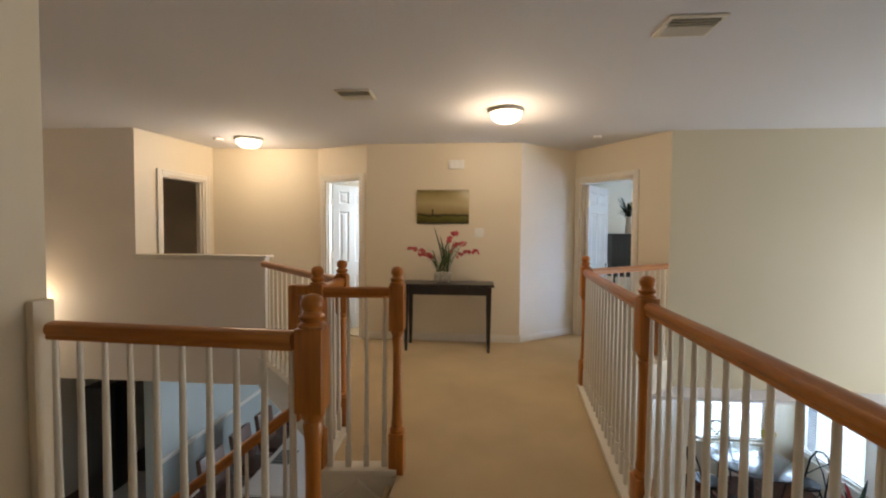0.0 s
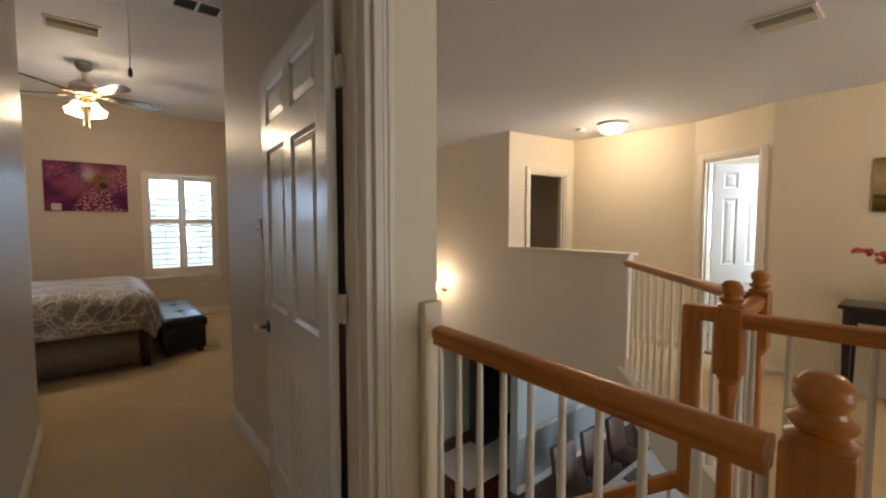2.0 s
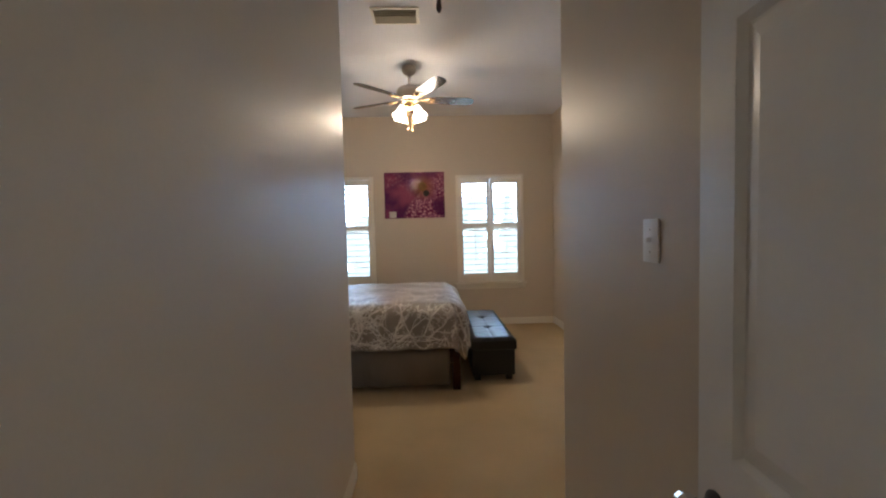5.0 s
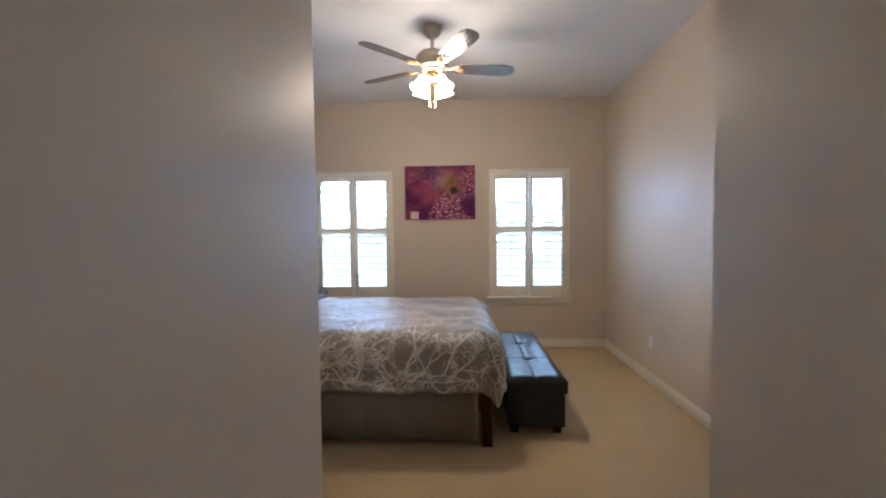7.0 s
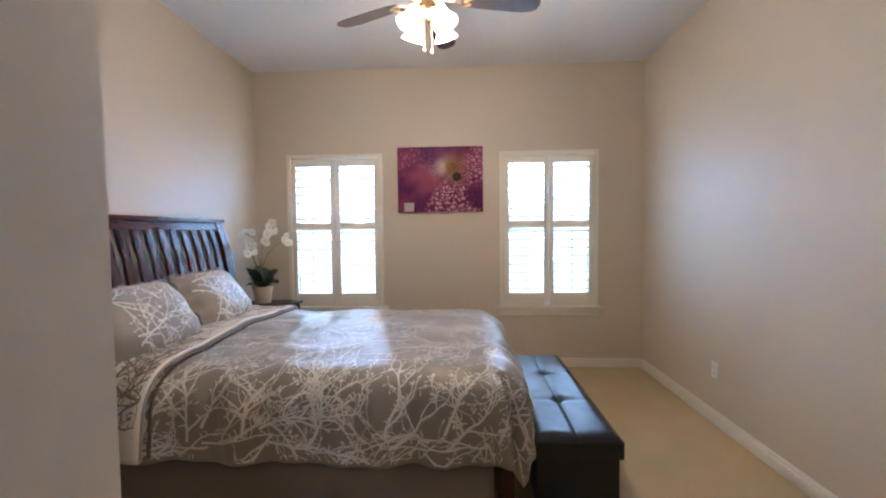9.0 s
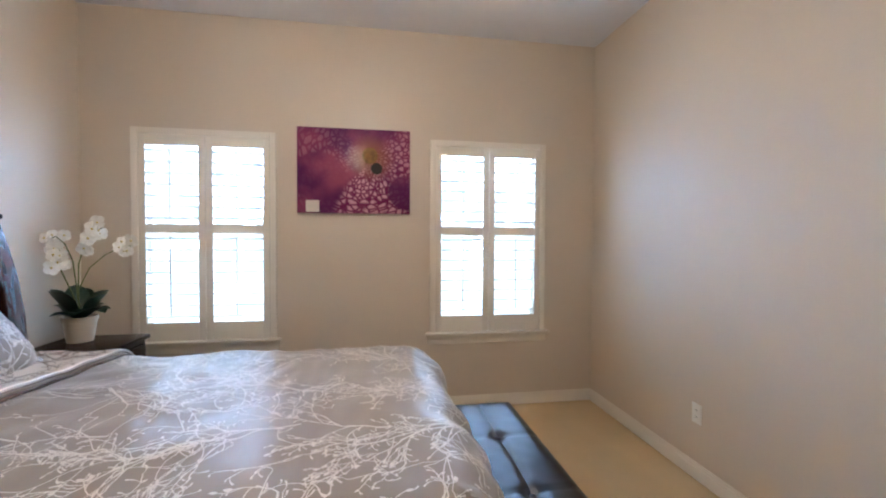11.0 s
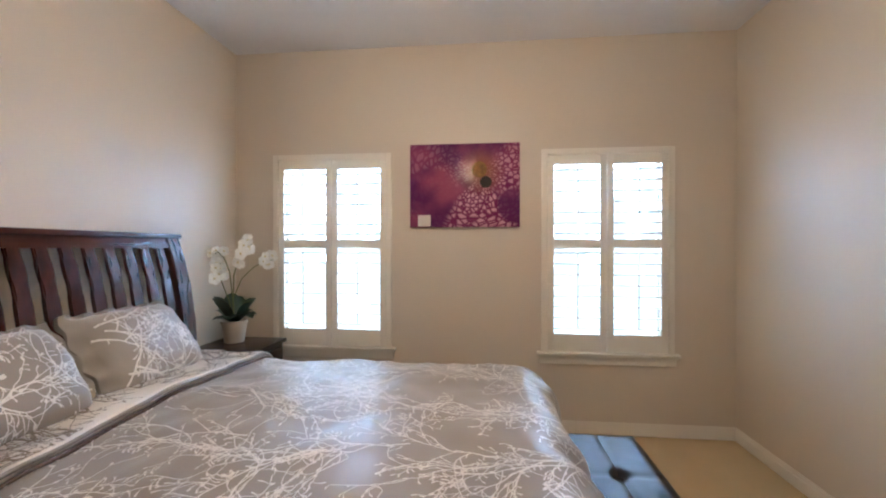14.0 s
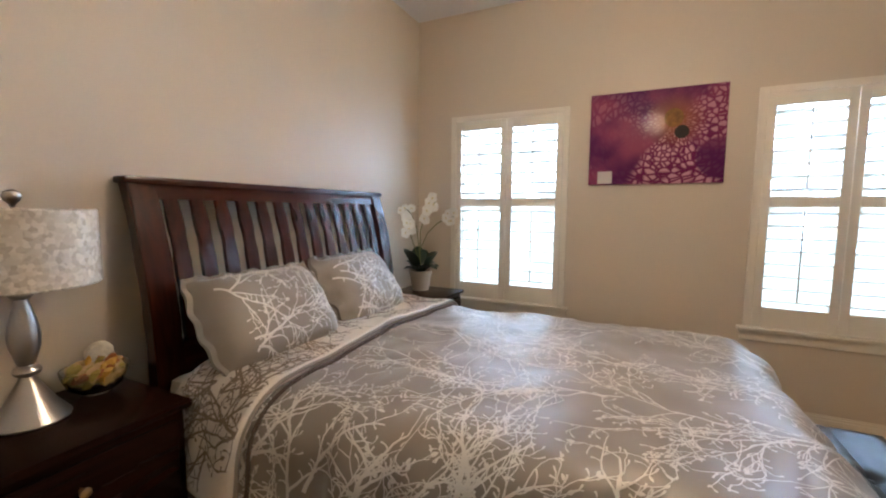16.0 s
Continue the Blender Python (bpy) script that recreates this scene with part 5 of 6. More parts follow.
# storage bench
bench = thing("storage_bench", "black leather storage bench with a tufted lid at the bed's foot", "bench", m=pose(-6.355, 1.085, 0) @ Matrix.Diagonal((1.07, 1.0, 1.0, 1.0)))
bm = bmesh.new()
box(bm, -0.62, 0.62, -0.20, 0.20, 0.055, 0.295, 0.008)
part("body", bm, LEATHER, bench)
bm = bmesh.new()
NX, NY = 66, 24
TUFTS = [(-0.22, 0.0), (0.22, 0.0)]
g = []
for i in range(NX + 1):
    row = []
    for j in range(NY + 1):
        x, y = -0.64 + 1.28 * i / NX, -0.215 + 0.43 * j / NY
        e = min(0.64 - abs(x), 0.215 - abs(y))
        z = 0.385 + 0.030 * min(1, (max(0, e) / 0.05)) ** 0.5
        for tx, ty in TUFTS:
            dd = math.hypot(x - tx, y - ty)
            z -= 0.026 * math.exp(-(dd / 0.030) ** 2)
            if abs(y) < 0.2:
                z -= 0.007 * math.exp(-((x - tx) / 0.010) ** 2)
        z -= 0.007 * math.exp(-(y / 0.010) ** 2)
        z += 0.002 * noise.noise(Vector((x * 14, y * 14, 0)))
        row.append(bm.verts.new((x, y, z)))
    g.append(row)
for i in range(NX):
    for j in range(NY):
        bm.faces.new((g[i][j], g[i + 1][j], g[i + 1][j + 1], g[i][j + 1]))
part("cushion", bm, LEATHER, bench, "tufted black leather top")
bm = bmesh.new()
box(bm, -0.64, 0.64, -0.215, 0.215, 0.302, 0.386, 0.010)
part("lid", bm, LEATHER, bench)
for tx, ty in TUFTS:
    bm = bmesh.new()
    lathe(bm, [(0.016, 0.388), (0.014, 0.394), (0.004, 0.397)], 12, Matrix.Translation((tx, ty, 0)))
    part("button", bm, LEATHER, bench)
for x in (-0.56, 0.56):
    for y in (-0.15, 0.15):
        bm = bmesh.new()
        box(bm, x - 0.03, x + 0.03, y - 0.03, y + 0.03, 0.0, 0.056, 0.004)
        part("foot", bm, BLACKWOOD, bench)

# purple canvas
pic = thing("flower_canvas", "glossy purple macro flower print on a frameless panel", "picture", m=pose(-7.925, 0.312, 1.93))
bm = bmesh.new()
box(bm, -0.012, 0.012, -0.433, 0.433, -0.33, 0.33, 0.003)
part("print", bm, ORCHID, pic)
bm = bmesh.new()
bmesh.ops.create_uvsphere(bm, u_segments=16, v_segments=8, radius=1)
bmesh.ops.transform(bm, matrix=Matrix.Translation((0.012, 0.170, 0.025)) @ Matrix.Diagonal((0.0022, 0.045, 0.046, 1)), verts=bm.verts)
part("flower_heart", bm, paint("dark_heart", (0.025, 0.014, 0.01), 0.7, 0.2), pic, "dark printed flower heart")

bm = bmesh.new()
bmesh.ops.create_uvsphere(bm, u_segments=16, v_segments=8, radius=1)
bmesh.ops.transform(bm, matrix=Matrix.Translation((0.012, 0.118, 0.125)) @ Matrix.Diagonal((0.0018, 0.060, 0.064, 1)), verts=bm.verts)
part("flower_throat", bm, paint("amber_throat", (0.20, 0.085, 0.012), 0.7, 0.4, 40, 0.0, 20), pic, "amber printed flower throat")

bm = bmesh.new()
box(bm, 0.0121, 0.0128, -0.368, -0.268, -0.322, -0.232)
part("corner_mark", bm, paint("pale_print", (0.62, 0.55, 0.50), 0.3, 0.04), pic, "pale patch in the print's corner")

# ceiling fan
FX, FY = -6.12, 0.35
fan = thing("ceiling_fan", "five-blade ceiling fan with dark blades and lit glass shades", "ceiling fan", m=pose(FX, FY, -0.025))
bm = bmesh.new()
lathe(bm, [(0.068, HB + 0.024), (0.070, HB + 0.012), (0.066, HB - 0.03), (0.045, HB - 0.055), (0.022, HB - 0.07), (0.014, HB - 0.075), (0.013, 2.895)], 28)
part("canopy", bm, NICKEL, fan)
bm = bmesh.new()
lathe(bm, [(0.03, 2.905), (0.06, 2.895), (0.105, 2.875), (0.128, 2.845), (0.128, 2.80), (0.112, 2.775), (0.115, 2.765), (0.10, 2.752), (0.06, 2.745)], 32)
part("motor_housing", bm, NICKEL, fan)
bm = bmesh.new()
lathe(bm, [(0.085, 2.750), (0.088, 2.735), (0.055, 2.722), (0.048, 2.70), (0.060, 2.685), (0.055, 2.67), (0.02, 2.655)], 24)
part("light_hub", bm, BRASS, fan)
bm = bmesh.new()
outline = [(0.20, 0.045), (0.24, 0.058), (0.40, 0.066), (0.56, 0.071), (0.625, 0.062), (0.655, 0.04), (0.665, 0.0)]
pts = outline + [(x, -y) for x, y in outline[-2::-1]]
lo = [bm.verts.new((x, y, -0.003)) for x, y in pts]
hi = [bm.verts.new((x, y, 0.003)) for x, y in pts]
bm.faces.new(lo[::-1])
bm.faces.new(hi)
for k in range(len(pts)):
    bm.faces.new((lo[k], lo[(k + 1) % len(pts)], hi[(k + 1) % len(pts)], hi[k]))
blade_me = mesh_of("blade", bm, BLADE, False)
bm = bmesh.new()
box(bm, 0.085, 0.15, -0.012, 0.012, -0.004, 0.006, 0.003)
tube(bm, [(0.14, 0.0, 0), (0.17, 0.03, 0.0), (0.21, 0.042, -0.002), (0.25, 0.02, -0.005), (0.21, -0.0, -0.006)], 0.007, 6)
tube(bm, [(0.14, 0.0, 0), (0.17, -0.03, 0.0), (0.21, -0.042, -0.002), (0.25, -0.02, -0.005), (0.21, 0.0, -0.006)], 0.007, 6)
iron_me = mesh_of("blade_iron", bm, BRASS)
for k in range(5):
    ang = 100 - 72 * k
    bl = share("blade", blade_me, fan, pose(0, 0, 2.765, 0, 0, ang) @ pose(0, 0, 0, -12, 0, 0))
    ir = share("blade_iron", iron_me, bl, pose(0, 0, -0.008))
for k in range(4):
    a = radians(45 + 90 * k)
    d = Vector((math.cos(a), math.sin(a), 0))
    bm = bmesh.new()
    tube(bm, [d * 0.04 + Vector((0, 0, 2.685)), d * 0.075 + Vector((0, 0, 2.69)), d * 0.10 + Vector((0, 0, 2.67))], 0.009, 8)
    arm = part("lamp_arm", bm, BRASS, fan)
    bm = bmesh.new()
    m_ = Matrix.Translation(d * 0.10 + Vector((0, 0, 2.675))) @ Matrix.Rotation(radians(22), 4, Vector((-d.y, d.x, 0))).inverted()
    lathe(bm, [(0.022, 0.0), (0.030, -0.012), (0.034, -0.04), (0.050, -0.08), (0.072, -0.11), (0.068, -0.112), (0.046, -0.082), (0.030, -0.04)], 22, m_, caps=False)
    part("glass_shade", bm, FANGLASS, arm, "lit frosted tulip shade")
for x, y, l in ((0.03, 0.022, 0.20), (0.03, -0.022, 0.19)):
    bm = bmesh.new()
    tube(bm, [(x, y, 2.66), (x, y, 2.66 - l)], 0.0016, 5)
    lathe(bm, [(0.003, 0.0), (0.008, -0.008), (0.009, -0.018), (0.003, -0.028)], 10, Matrix.Translation((x, y, 2.66 - l)))
    part("pull_chain", bm, BRASS, fan)


def ceiling_vent(label, m, w, d, slats=6, material=VENT):
    """A supply register with angled blades; hangs below z = 0."""
    top = thing("ceiling_vent", label, "vent", m=m)
    bm = bmesh.new()
    for x0, x1, y0, y1 in ((-w / 2, w / 2, -d / 2, -d / 2 + 0.025), (-w / 2, w / 2, d / 2 - 0.025, d / 2), (-w / 2, -w / 2 + 0.025, -d / 2 + 0.025, d / 2 - 0.025), (w / 2 - 0.025, w / 2, -d / 2 + 0.025, d / 2 - 0.025)):
        box(bm, x0, x1, y0, y1, -0.012, -0.001, 0.003)
    part("frame", bm, material, top)
    # No duct is built: a flat plate carries its shade as colour
    bm = bmesh.new()
    box(bm, -w / 2 + 0.02, w / 2 - 0.02, -d / 2 + 0.02, d / 2 - 0.02, -0.003, -0.001)
    part("backing", bm, paint("duct_shade", (0.42, 0.37, 0.27), 0.7), top, "backing plate in the colour of duct shade")
    bm = bmesh.new()
    box(bm, -w / 2 + 0.022, w / 2 - 0.022, -0.011, 0.011, -0.001, 0.001)
    me = mesh_of("slat", bm, material, False)
    for i in range(slats):
        y = -d / 2 + 0.03 + (i + 0.5) * (d - 0.06) / slats
        share("slat", me, top, pose(0, y, -0.014, 38 if i < slats / 2 else -38, 0, 0))
    return top


ceiling_vent("cream louvred ceiling vent in the bedroom", pose(-5.12, 0.30, HB, 0, 0, 90), 0.36, 0.24, 6)
ret = thing("return_vent", "ceiling return grille with two dark openings", "vent", m=pose(-4.11, 1.03, HB, 0, 0, 90))
bm = bmesh.new()
for x0, x1, y0, y1 in ((-0.17, 0.17, -0.11, -0.085), (-0.17, 0.17, 0.085, 0.11), (-0.17, -0.145, -0.085, 0.085), (0.145, 0.17, -0.085, 0.085), (-0.01, 0.01, -0.085, 0.085)):
    box(bm, x0, x1, y0, y1, -0.014, -0.001, 0.003)
part("frame", bm, PLASTIC, ret)
# Flat dark plate stands for the shade in both grille openings
bm = bmesh.new()
box(bm, -0.146, 0.146, -0.086, 0.086, -0.004, -0.001)
part("backing", bm, DARK, ret)
cord = thing("attic_pull_cord", "thin pull cord with a dark bob hanging from the ceiling", "pull cord", m=pose(-3.57, 0.575, 0))
bm = bmesh.new()
tube(bm, [(0, 0, HB), (0.002, 0, 2.75), (0, 0, 2.33)], 0.0025, 6)
part("cord", bm, LINEN, cord)
bm = bmesh.new()
lathe(bm, [(0.003, 2.345), (0.009, 2.335), (0.012, 2.305), (0.006, 2.29)], 12)
part("bob", bm, DARKMETAL, cord)


def switch_plate(label, m, toggles=2, w=0.115):
    """A wall plate in the x-z plane facing -y."""
    top = thing("light_switch", label, "light switch", m=m)
    bm = bmesh.new()
    box(bm, -w / 2, w / 2, -0.006, 0.0, -0.058, 0.058, 0.003)
    part("plate", bm, PLASTIC, top)
    for k in range(toggles):
        x = (k - (toggles - 1) / 2) * 0.046
        bm = bmesh.new()
        box(bm, x - 0.005, x + 0.005, -0.018, -0.005, -0.004, 0.010, 0.002)
        part("toggle", bm, PLASTIC, top)
        for z in (-0.03, 0.03):
            bm = bmesh.new()
            lathe(bm, [(0.003, 0), (0.003, 0.0015)], 8, Matrix.Translation((x, -0.006, z)) @ Matrix.Rotation(radians(90), 4, "X"))
            part("screw", bm, NICKEL, top)
    return top


switch_plate("white two-toggle switch plate on the passage wall", pose(-2.198, 0.043, 1.41, 0, 0, 180), 2)
switch_plate("white single switch plate beside the open door", pose(-2.985, 1.108, 1.395, 0, 0, 0), 1, 0.076)
switch_plate("white switch plate above the console table", pose(-0.02, 5.268, 1.415, 0, 0, 0), 2)
outlet = thing("power_outlet", "white duplex power outlet low on the wall", "outlet", m=pose(-6.722, 2.338, 0.388))
bm = bmesh.new()
box(bm, -0.036, 0.036, -0.006, 0, -0.058, 0.058, 0.003)
part("plate", bm, PLASTIC, outlet)
for z in (-0.02, 0.02):
    bm = bmesh.new()
    box(bm, -0.016, 0.016, -0.0085, -0.005, z - 0.013, z + 0.013, 0.003)
    so = part("socket", bm, PLASTIC, outlet)
    # Slots are thin bars with their inner shade painted on
    bm = bmesh.new()
    for x in (-0.006, 0.006):
        box(bm, x - 0.001, x + 0.001, -0.0092, -0.008, z - 0.003, z + 0.006)
    part("slot", bm, DARK, so)

# ---- hall things ----


def flush_lamp(label, x, y):
    top = thing("ceiling_light", label, "ceiling light", "flush ceiling lamps", pose(x, y, H2))
    bm = bmesh.new()
    lathe(bm, [(0.165, -0.001), (0.168, -0.012), (0.160, -0.03), (0.150, -0.034), (0.145, -0.03)], 36)
    part("rim", bm, TRIM, top)
    bm = bmesh.new()
    lathe(bm, [(0.146, -0.030), (0.140, -0.055), (0.118, -0.085), (0.08, -0.108), (0.03, -0.118), (0.004, -0.119)], 32, caps=False)
    part("glass_bowl", bm, BULBGLASS, top, "lit ribbed glass bowl").visible_shadow = False
    bm = bmesh.new()
    lathe(bm, [(0.004, -0.117), (0.009, -0.122), (0.006, -0.134), (0.001, -0.136)], 10)
    part("finial", bm, NICKEL, top)
    return top


flush_lamp("lit flush glass ceiling lamp above the hall", 0.21, 3.88)
flush_lamp("lit flush glass ceiling lamp in the recess", -2.87, 4.88)
ceiling_vent("cream louvred vent in the hall ceiling", pose(-1.07, 3.36, H2), 0.30, 0.24, 6)
ceiling_vent("cream louvred vent over the balustrade", pose(1.10, 2.36, H2), 0.30, 0.24, 6)
for x, y in ((-3.25, 4.85), (1.35, 4.97)):
    sd = thing("smoke_detector", "small white round smoke detector on the ceiling", "smoke detector", m=pose(x, y, H2))
    bm = bmesh.new()
    lathe(bm, [(0.055, -0.001), (0.056, -0.012), (0.050, -0.028), (0.03, -0.033), (0.004, -0.034)], 22)
    part("cover", bm, PLASTIC, sd)

TY = 4.96
table = thing("console_table", "black wooden console table with tapered legs", "console table", m=pose(-0.39, TY, 0))
bm = bmesh.new()
box(bm, -0.55, 0.55, -0.21, 0.21, 0.775, 0.805, 0.006)
part("tabletop", bm, BLACKWOOD, table)
bm = bmesh.new()
box(bm, -0.50, 0.50, -0.18, 0.18, 0.675, 0.774, 0.004)
part("apron", bm, BLACKWOOD, table)
for x in (-0.49, 0.49):
    for y in (-0.175, 0.175):
        bm = bmesh.new()
        lathe(bm, [(0.020, 0), (0.026, 0.1), (0.040, 0.67), (0.041, 0.774)], 4, Matrix.Translation((x, y, 0)) @ Matrix.Rotation(radians(45), 4, "Z"))
        part("leg", bm, BLACKWOOD, table, smooth=False)
plant = thing("flower_arrangement", "coral flower sprays and grassy leaves in a woven pot", "plant", m=pose(-0.46, TY, 0.806))
bm = bmesh.new()
box(bm, -0.10, 0.10, -0.07, 0.07, 0.02, 0.125, 0.015)
part("planter", bm, SLATE, plant, "grey and white mottled planter")
for x in (-0.075, 0.075):
    bm = bmesh.new()
    box(bm, x - 0.012, x + 0.012, -0.06, 0.06, 0.0, 0.021, 0.003)
    part("foot", bm, SLATE, plant)
r = random.Random(21)
for k in range(34):
    a = r.uniform(0, 6.28)
    bm = bmesh.new()
    leaf_blade(bm, (r.uniform(-0.07, 0.07), r.uniform(-0.04, 0.04), 0.11), (math.cos(a), math.sin(a) * 0.7, 0.6), r.uniform(0.14, 0.30), 0.010, r.uniform(0.3, 1.1), r.uniform(0.9, 2.0))
    part("leaf", bm, LEAF2 if k % 3 else LEAF, plant)
for x1, z1, n_ in ((0.17, 0.60, 1), (0.44, 0.38, 1), (-0.44, 0.40, -1), (0.28, 0.47, 1), (-0.28, 0.34, -1)):
    pts = [Vector((0, 0, 0.1)), Vector((x1 * 0.25, r.uniform(-0.03, 0.03), 0.12 + (z1 - 0.1) * 0.62)), Vector((x1 * 0.6, 0, 0.1 + (z1 - 0.1) * 0.98)), Vector((x1, 0.0, z1 + 0.0))]
    bm = bmesh.new()
    tube(bm, pts, 0.003, 5)
    part("stem", bm, STEM, plant)
    for i in range(26):
        t = r.uniform(0.45, 1.0) * 3
        k = min(2, int(t))
        p = pts[k].lerp(pts[k + 1], t - k) + Vector((r.uniform(-0.02, 0.02), r.uniform(-0.02, 0.02), r.uniform(-0.02, 0.022)))
        bm = bmesh.new()
        blossom(bm, p, (r.uniform(-1, 1), -1, r.uniform(-0.6, 0.8)), r.uniform(0.012, 0.02))
        part("blossom", bm, RED, plant, "small coral blossom")
art = thing("meadow_picture", "sepia meadow print on a thin canvas", "picture", m=pose(-0.485, 5.253, 1.745))
bm = bmesh.new()
box(bm, -0.335, 0.335, -0.014, 0.014, -0.215, 0.215, 0.003)
part("canvas", bm, MEADOW, art)
bm = bmesh.new()
box(bm, -0.142, -0.122, -0.0146, -0.0142, -0.095, -0.03)
box(bm, -0.13, 0.30, -0.0146, -0.0142, -0.108, -0.098)
part("printed_figures", bm, paint("sepia_ink", (0.03, 0.018, 0.006), 0.6), art, "dark printed post and fence")
chime = thing("door_chime", "white door chime box high on the wall", "door chime", m=pose(-0.32, 5.268, 2.285))
bm = bmesh.new()
box(bm, -0.10, 0.10, -0.045, 0, -0.055, 0.055, 0.006)
part("cover", bm, PLASTIC, chime)
for x in (-0.06, 0.0, 0.06):
    bm = bmesh.new()
    box(bm, x - 0.018, x + 0.018, -0.0475, -0.0455, -0.05, 0.05, 0.001)
    part("rib", bm, PLASTIC, chime)
sc = thing("wall_sconce", "lit frosted glass wall lamp above the stairs", "wall lamp", m=pose(-5.1, 4.297, 0.48))
bm = bmesh.new()
lathe(bm, [(0.05, 0), (0.05, 0.012), (0.02, 0.02), (0.012, 0.06)], 18, Matrix.Rotation(radians(90), 4, "X"))
tube(bm, [(0, -0.05, 0), (0, -0.12, -0.01), (0, -0.16, 0.0)], 0.008, 8)
part("bracket", bm, BRASS, sc)
bm = bmesh.new()
lathe(bm, [(0.03, -0.02), (0.06, 0.02), (0.10, 0.07), (0.12, 0.085), (0.115, 0.088), (0.09, 0.07), (0.02, 0.0)], 22, Matrix.Translation((0, -0.17, 0)), caps=False)
part("glass_shade", bm, BULBGLASS, sc, "lit frosted glass shade").visible_shadow = False

# ---- rooms below and beyond ----
dresser = thing("dresser", "black tall dresser beyond the open door", "dresser", m=pose(2.42, 6.75, 0))
bm = bmesh.new()
box(bm, -0.38, 0.38, -0.25, 0.25, 0.75, 1.42, 0.01)
part("body", bm, BLACKWOOD, dresser)
for x in (-0.34, 0.34):
    for y in (-0.21, 0.21):
        bm = bmesh.new()
        box(bm, x - 0.025, x + 0.025, y - 0.025, y + 0.025, 0, 0.75, 0.003)
        part("leg", bm, BLACKWOOD, dresser)
fern = thing("potted_plant", "bushy green plant in a white vase on the dresser", "plant", m=pose(2.36, 6.72, 1.42))
bm = bmesh.new()
lathe(bm, [(0.05, 0), (0.06, 0.05), (0.045, 0.18), (0.055, 0.26), (0.05, 0.262)], 18)
part("vase", bm, POT, fern)
r = random.Random(5)
for k in range(60):
    a = r.uniform(0, 6.28)
    bm = bmesh.new()
    leaf_blade(bm, (0, 0, 0.25), (math.cos(a), math.sin(a), r.uniform(0, 0.8)), r.uniform(0.14, 0.26), 0.016, r.uniform(0.2, 1.2), r.uniform(0.3, 1.6))
    part("leaf", bm, LEAF, fern)

cab = thing("tall_cabinet", "tall black cabinet against the lower room's wall", "cabinet", m=pose(-5.92, 5.98, LOW))
bm = bmesh.new()
box(bm, -0.16, 0.16, -0.24, 0.24, 0.0, 1.75, 0.01)
part("body", bm, BLACKWOOD, cab)
for s in (-1, 1):
    bm = bmesh.new()
    box(bm, 0.161, 0.18, s * 0.12 - 0.115, s * 0.12 + 0.115, 0.05, 1.70, 0.005)
    part("door", bm, BLACKWOOD, cab)
rug = thing("rug", "pale rug on the dark wooden floor", "rug", m=pose(-5.5, 5.6, LOW))
bm = bmesh.new()
box(bm, -0.55, 0.5, -0.9, 0.9, 0.001, 0.012, 0.004)
part("rug_mat", bm, LINEN, rug)


def dining_chair(m):
    top = thing("dining_chair", "brown leather high-backed dining chair", "chair", "chairs round the dining table", m)
    bm = bmesh.new()
    box(bm, -0.24, 0.24, -0.23, 0.23, 0.42, 0.50, 0.02)
    part("seat", bm, BROWN_LEATHER, top)
    bm = bmesh.new()
    box(bm, -0.24, 0.24, -0.04, 0.04, 0.0, 0.58, 0.025, pose(0, -0.21, 0.46, 8, 0, 0))
    part("backrest", bm, BROWN_LEATHER, top)
    for x in (-0.2, 0.2):
        for y in (-0.19, 0.19):
            bm = bmesh.new()
            box(bm, x - 0.02, x + 0.02, y - 0.02, y + 0.02, 0, 0.42, 0.003)
            part("leg", bm, BLACKWOOD, top)
    return top


c0 = dining_chair(pose(-3.50, 5.38, LOW, 0, 0, -95))
for x, y, a in ((-3.48, 6.1, -92), (-3.46, 6.8, -90), (-1.75, 5.5, 90), (-1.75, 6.3, 90)):
    copy_thing(c0, pose(x, y, LOW, 0, 0, a))
dt = thing("dining_table", "white-topped dining table with dark legs", "table", m=pose(-2.62, 5.95, LOW))
bm = bmesh.new()
box(bm, -0.5, 0.5, -1.0, 1.0, 0.72, 0.76, 0.008)
part("tabletop", bm, LINEN, dt, "white tabletop")
for x in (-0.42, 0.42):
    for y in (-0.9, 0.9):
        bm = bmesh.new()
        box(bm, x - 0.04, x + 0.04, y - 0.04, y + 0.04, 0, 0.72, 0.005)
        part("leg", bm, BLACKWOOD, dt)
mat_ = thing("placemat", "dark woven placemat on the white table", "placemat", m=pose(-2.90, 5.85, LOW + 0.761))
bm = bmesh.new()
box(bm, -0.14, 0.14, -0.2, 0.2, 0.0, 0.005, 0.001)
part("weave", bm, SLATE, mat_)
bm = bmesh.new()
for k in range(5):
    box(bm, -0.13, 0.13, -0.17 + k * 0.075, -0.13 + k * 0.075, 0.0055, 0.008)
part("dark_stripe", bm, BLACKWOOD, mat_)

NT = (4.15, 6.45)
nt = thing("breakfast_table", "round glossy dark breakfast table", "table", m=pose(NT[0], NT[1], LOW))
bm = bmesh.new()
lathe(bm, [(0.55, 0.72), (0.565, 0.73), (0.565, 0.745), (0.55, 0.752), (0.1, 0.752)], 40)
part("tabletop", bm, paint("glossy_dark_top", (0.03, 0.03, 0.032), 0.12, 0.1, 40, 0.0, coat=0.5), nt)
bm = bmesh.new()
lathe(bm, [(0.26, 0), (0.27, 0.02), (0.06, 0.06), (0.05, 0.5), (0.12, 0.72)], 24)
part("pedestal", bm, BLACKWOOD, nt)


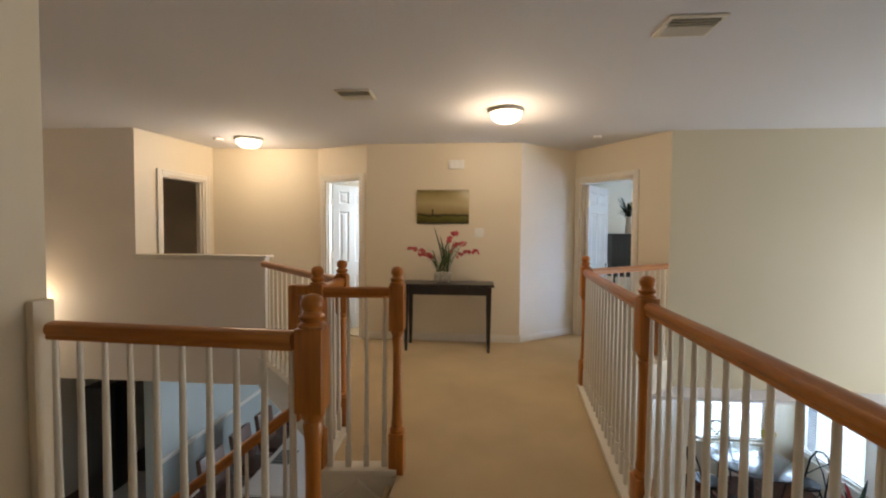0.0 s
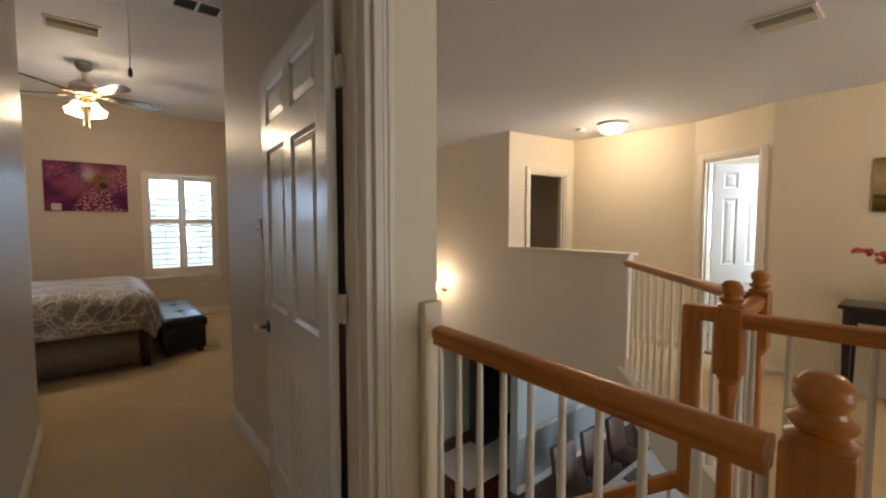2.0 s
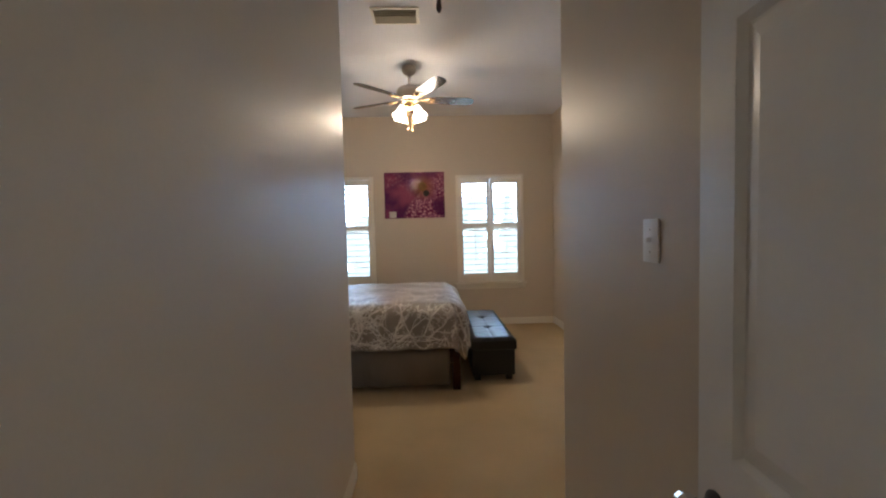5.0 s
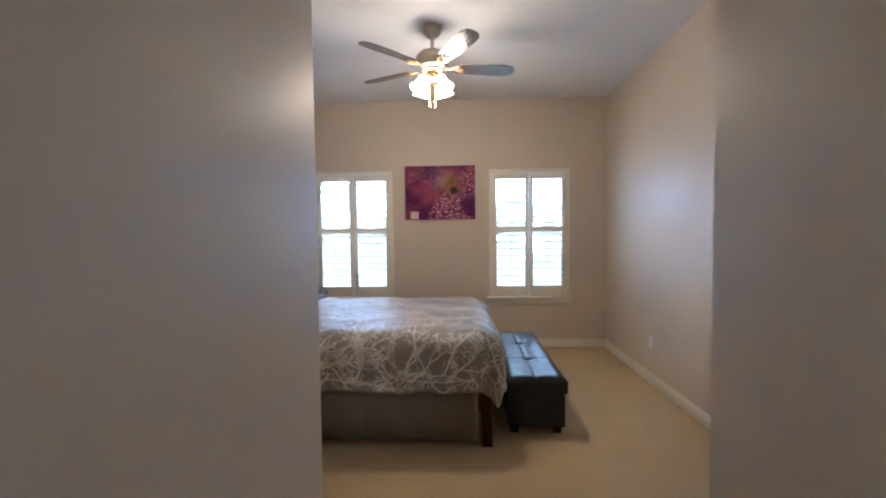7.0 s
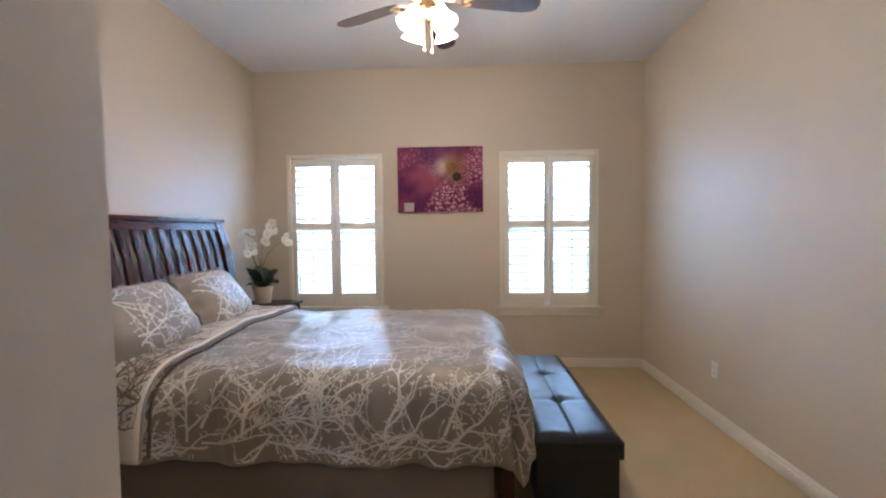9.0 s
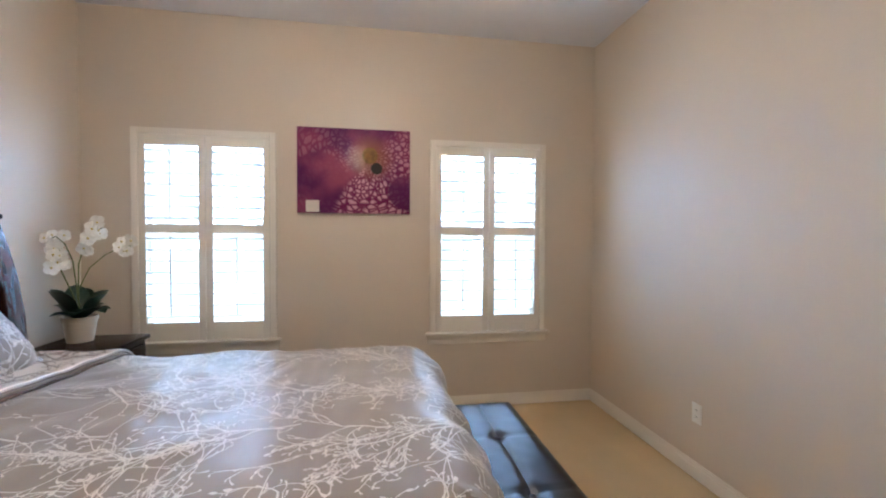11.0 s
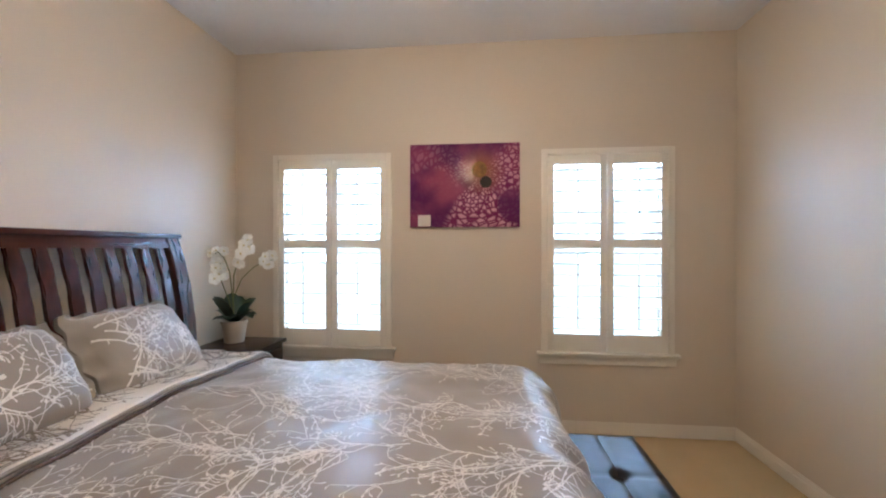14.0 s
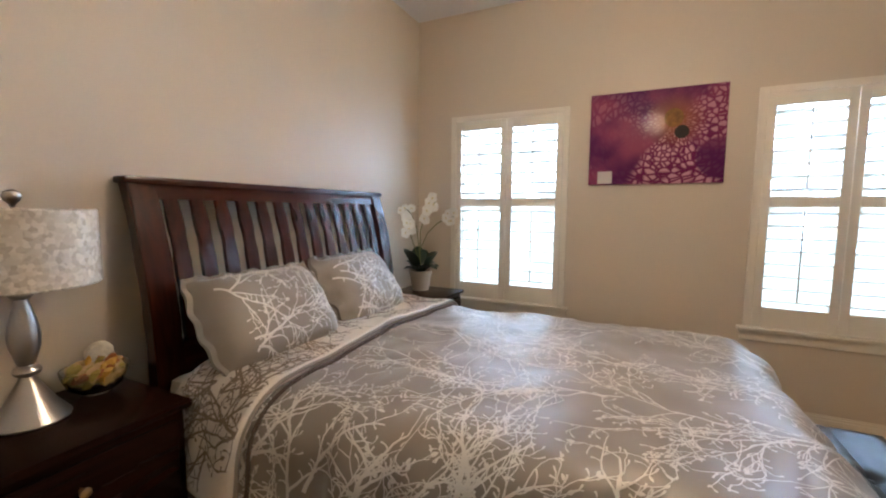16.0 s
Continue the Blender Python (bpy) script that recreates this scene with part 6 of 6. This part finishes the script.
def bistro_chair(m):
    top = thing("bistro_chair", "black bentwood chair with a crossed back", "chair", "chairs round the breakfast table", m)
    bm = bmesh.new()
    lathe(bm, [(0.20, 0.44), (0.205, 0.455), (0.20, 0.47), (0.05, 0.472)], 24)
    part("seat", bm, STEEL, top)
    bm = bmesh.new()
    tube(bm, [(0.19, -0.12, 0.0), (0.19, -0.16, 0.45), (0.18, -0.22, 0.75), (0.10, -0.25, 0.90), (0, -0.26, 0.93), (-0.10, -0.25, 0.90), (-0.18, -0.22, 0.75), (-0.19, -0.16, 0.45), (-0.19, -0.12, 0.0)], 0.013, 8)
    part("back_hoop", bm, STEEL, top)
    bm = bmesh.new()
    tube(bm, [(0.18, -0.17, 0.50), (0.05, -0.22, 0.66), (-0.15, -0.24, 0.85)], 0.008, 6)
    tube(bm, [(-0.18, -0.17, 0.50), (-0.05, -0.22, 0.66), (0.15, -0.24, 0.85)], 0.008, 6)
    part("back_cross", bm, STEEL, top)
    for x in (-0.15, 0.15):
        bm = bmesh.new()
        tube(bm, [(x, 0.12, 0.45), (x * 1.25, 0.18, 0.0)], 0.012, 8)
        part("leg", bm, STEEL, top)
    return top


b0 = bistro_chair(pose(NT[0] + 0.0, NT[1] + 0.68, LOW, 0, 0, 180))
for x, y, a in ((0.72, -0.05, 90), (-0.68, -0.1, -90), (0.1, -0.72, 0)):
    copy_thing(b0, pose(NT[0] + x, NT[1] + y, LOW, 0, 0, a))
cen = thing("centrepiece", "yellow flowers in a small vase on the table", "plant", m=pose(NT[0] + 0.35, NT[1] + 0.2, LOW + 0.753))
bm = bmesh.new()
lathe(bm, [(0.04, 0), (0.05, 0.06), (0.025, 0.15), (0.03, 0.17)], 16)
part("vase", bm, POT, cen)
r = random.Random(2)
for k in range(14):
    p = Vector((r.uniform(-0.08, 0.08), r.uniform(-0.06, 0.06), r.uniform(0.24, 0.36)))
    bm = bmesh.new()
    tube(bm, [(0, 0, 0.16), p], 0.002, 5)
    st = part("stem", bm, STEM, cen)
    bm = bmesh.new()
    blossom(bm, p, (r.uniform(-1, 0.3), -1, 0.5), 0.035)
    part("blossom", bm, YELLOW, st)
pl = thing("floor_planter", "dark planter with a leafy purple-flowered plant", "plant", m=pose(5.05, 5.75, LOW))
bm = bmesh.new()
lathe(bm, [(0.11, 0), (0.15, 0.32), (0.155, 0.34), (0.14, 0.34), (0.12, 0.28)], 22)
part("pot", bm, STEEL, pl)
for k in range(30):
    a = r.uniform(0, 6.28)
    bm = bmesh.new()
    leaf_blade(bm, (0, 0, 0.3), (math.cos(a), math.sin(a), 0.5), r.uniform(0.18, 0.34), 0.025, r.uniform(0.3, 1.0), r.uniform(0.6, 1.8))
    part("leaf", bm, LEAF if k % 5 else RED, pl)
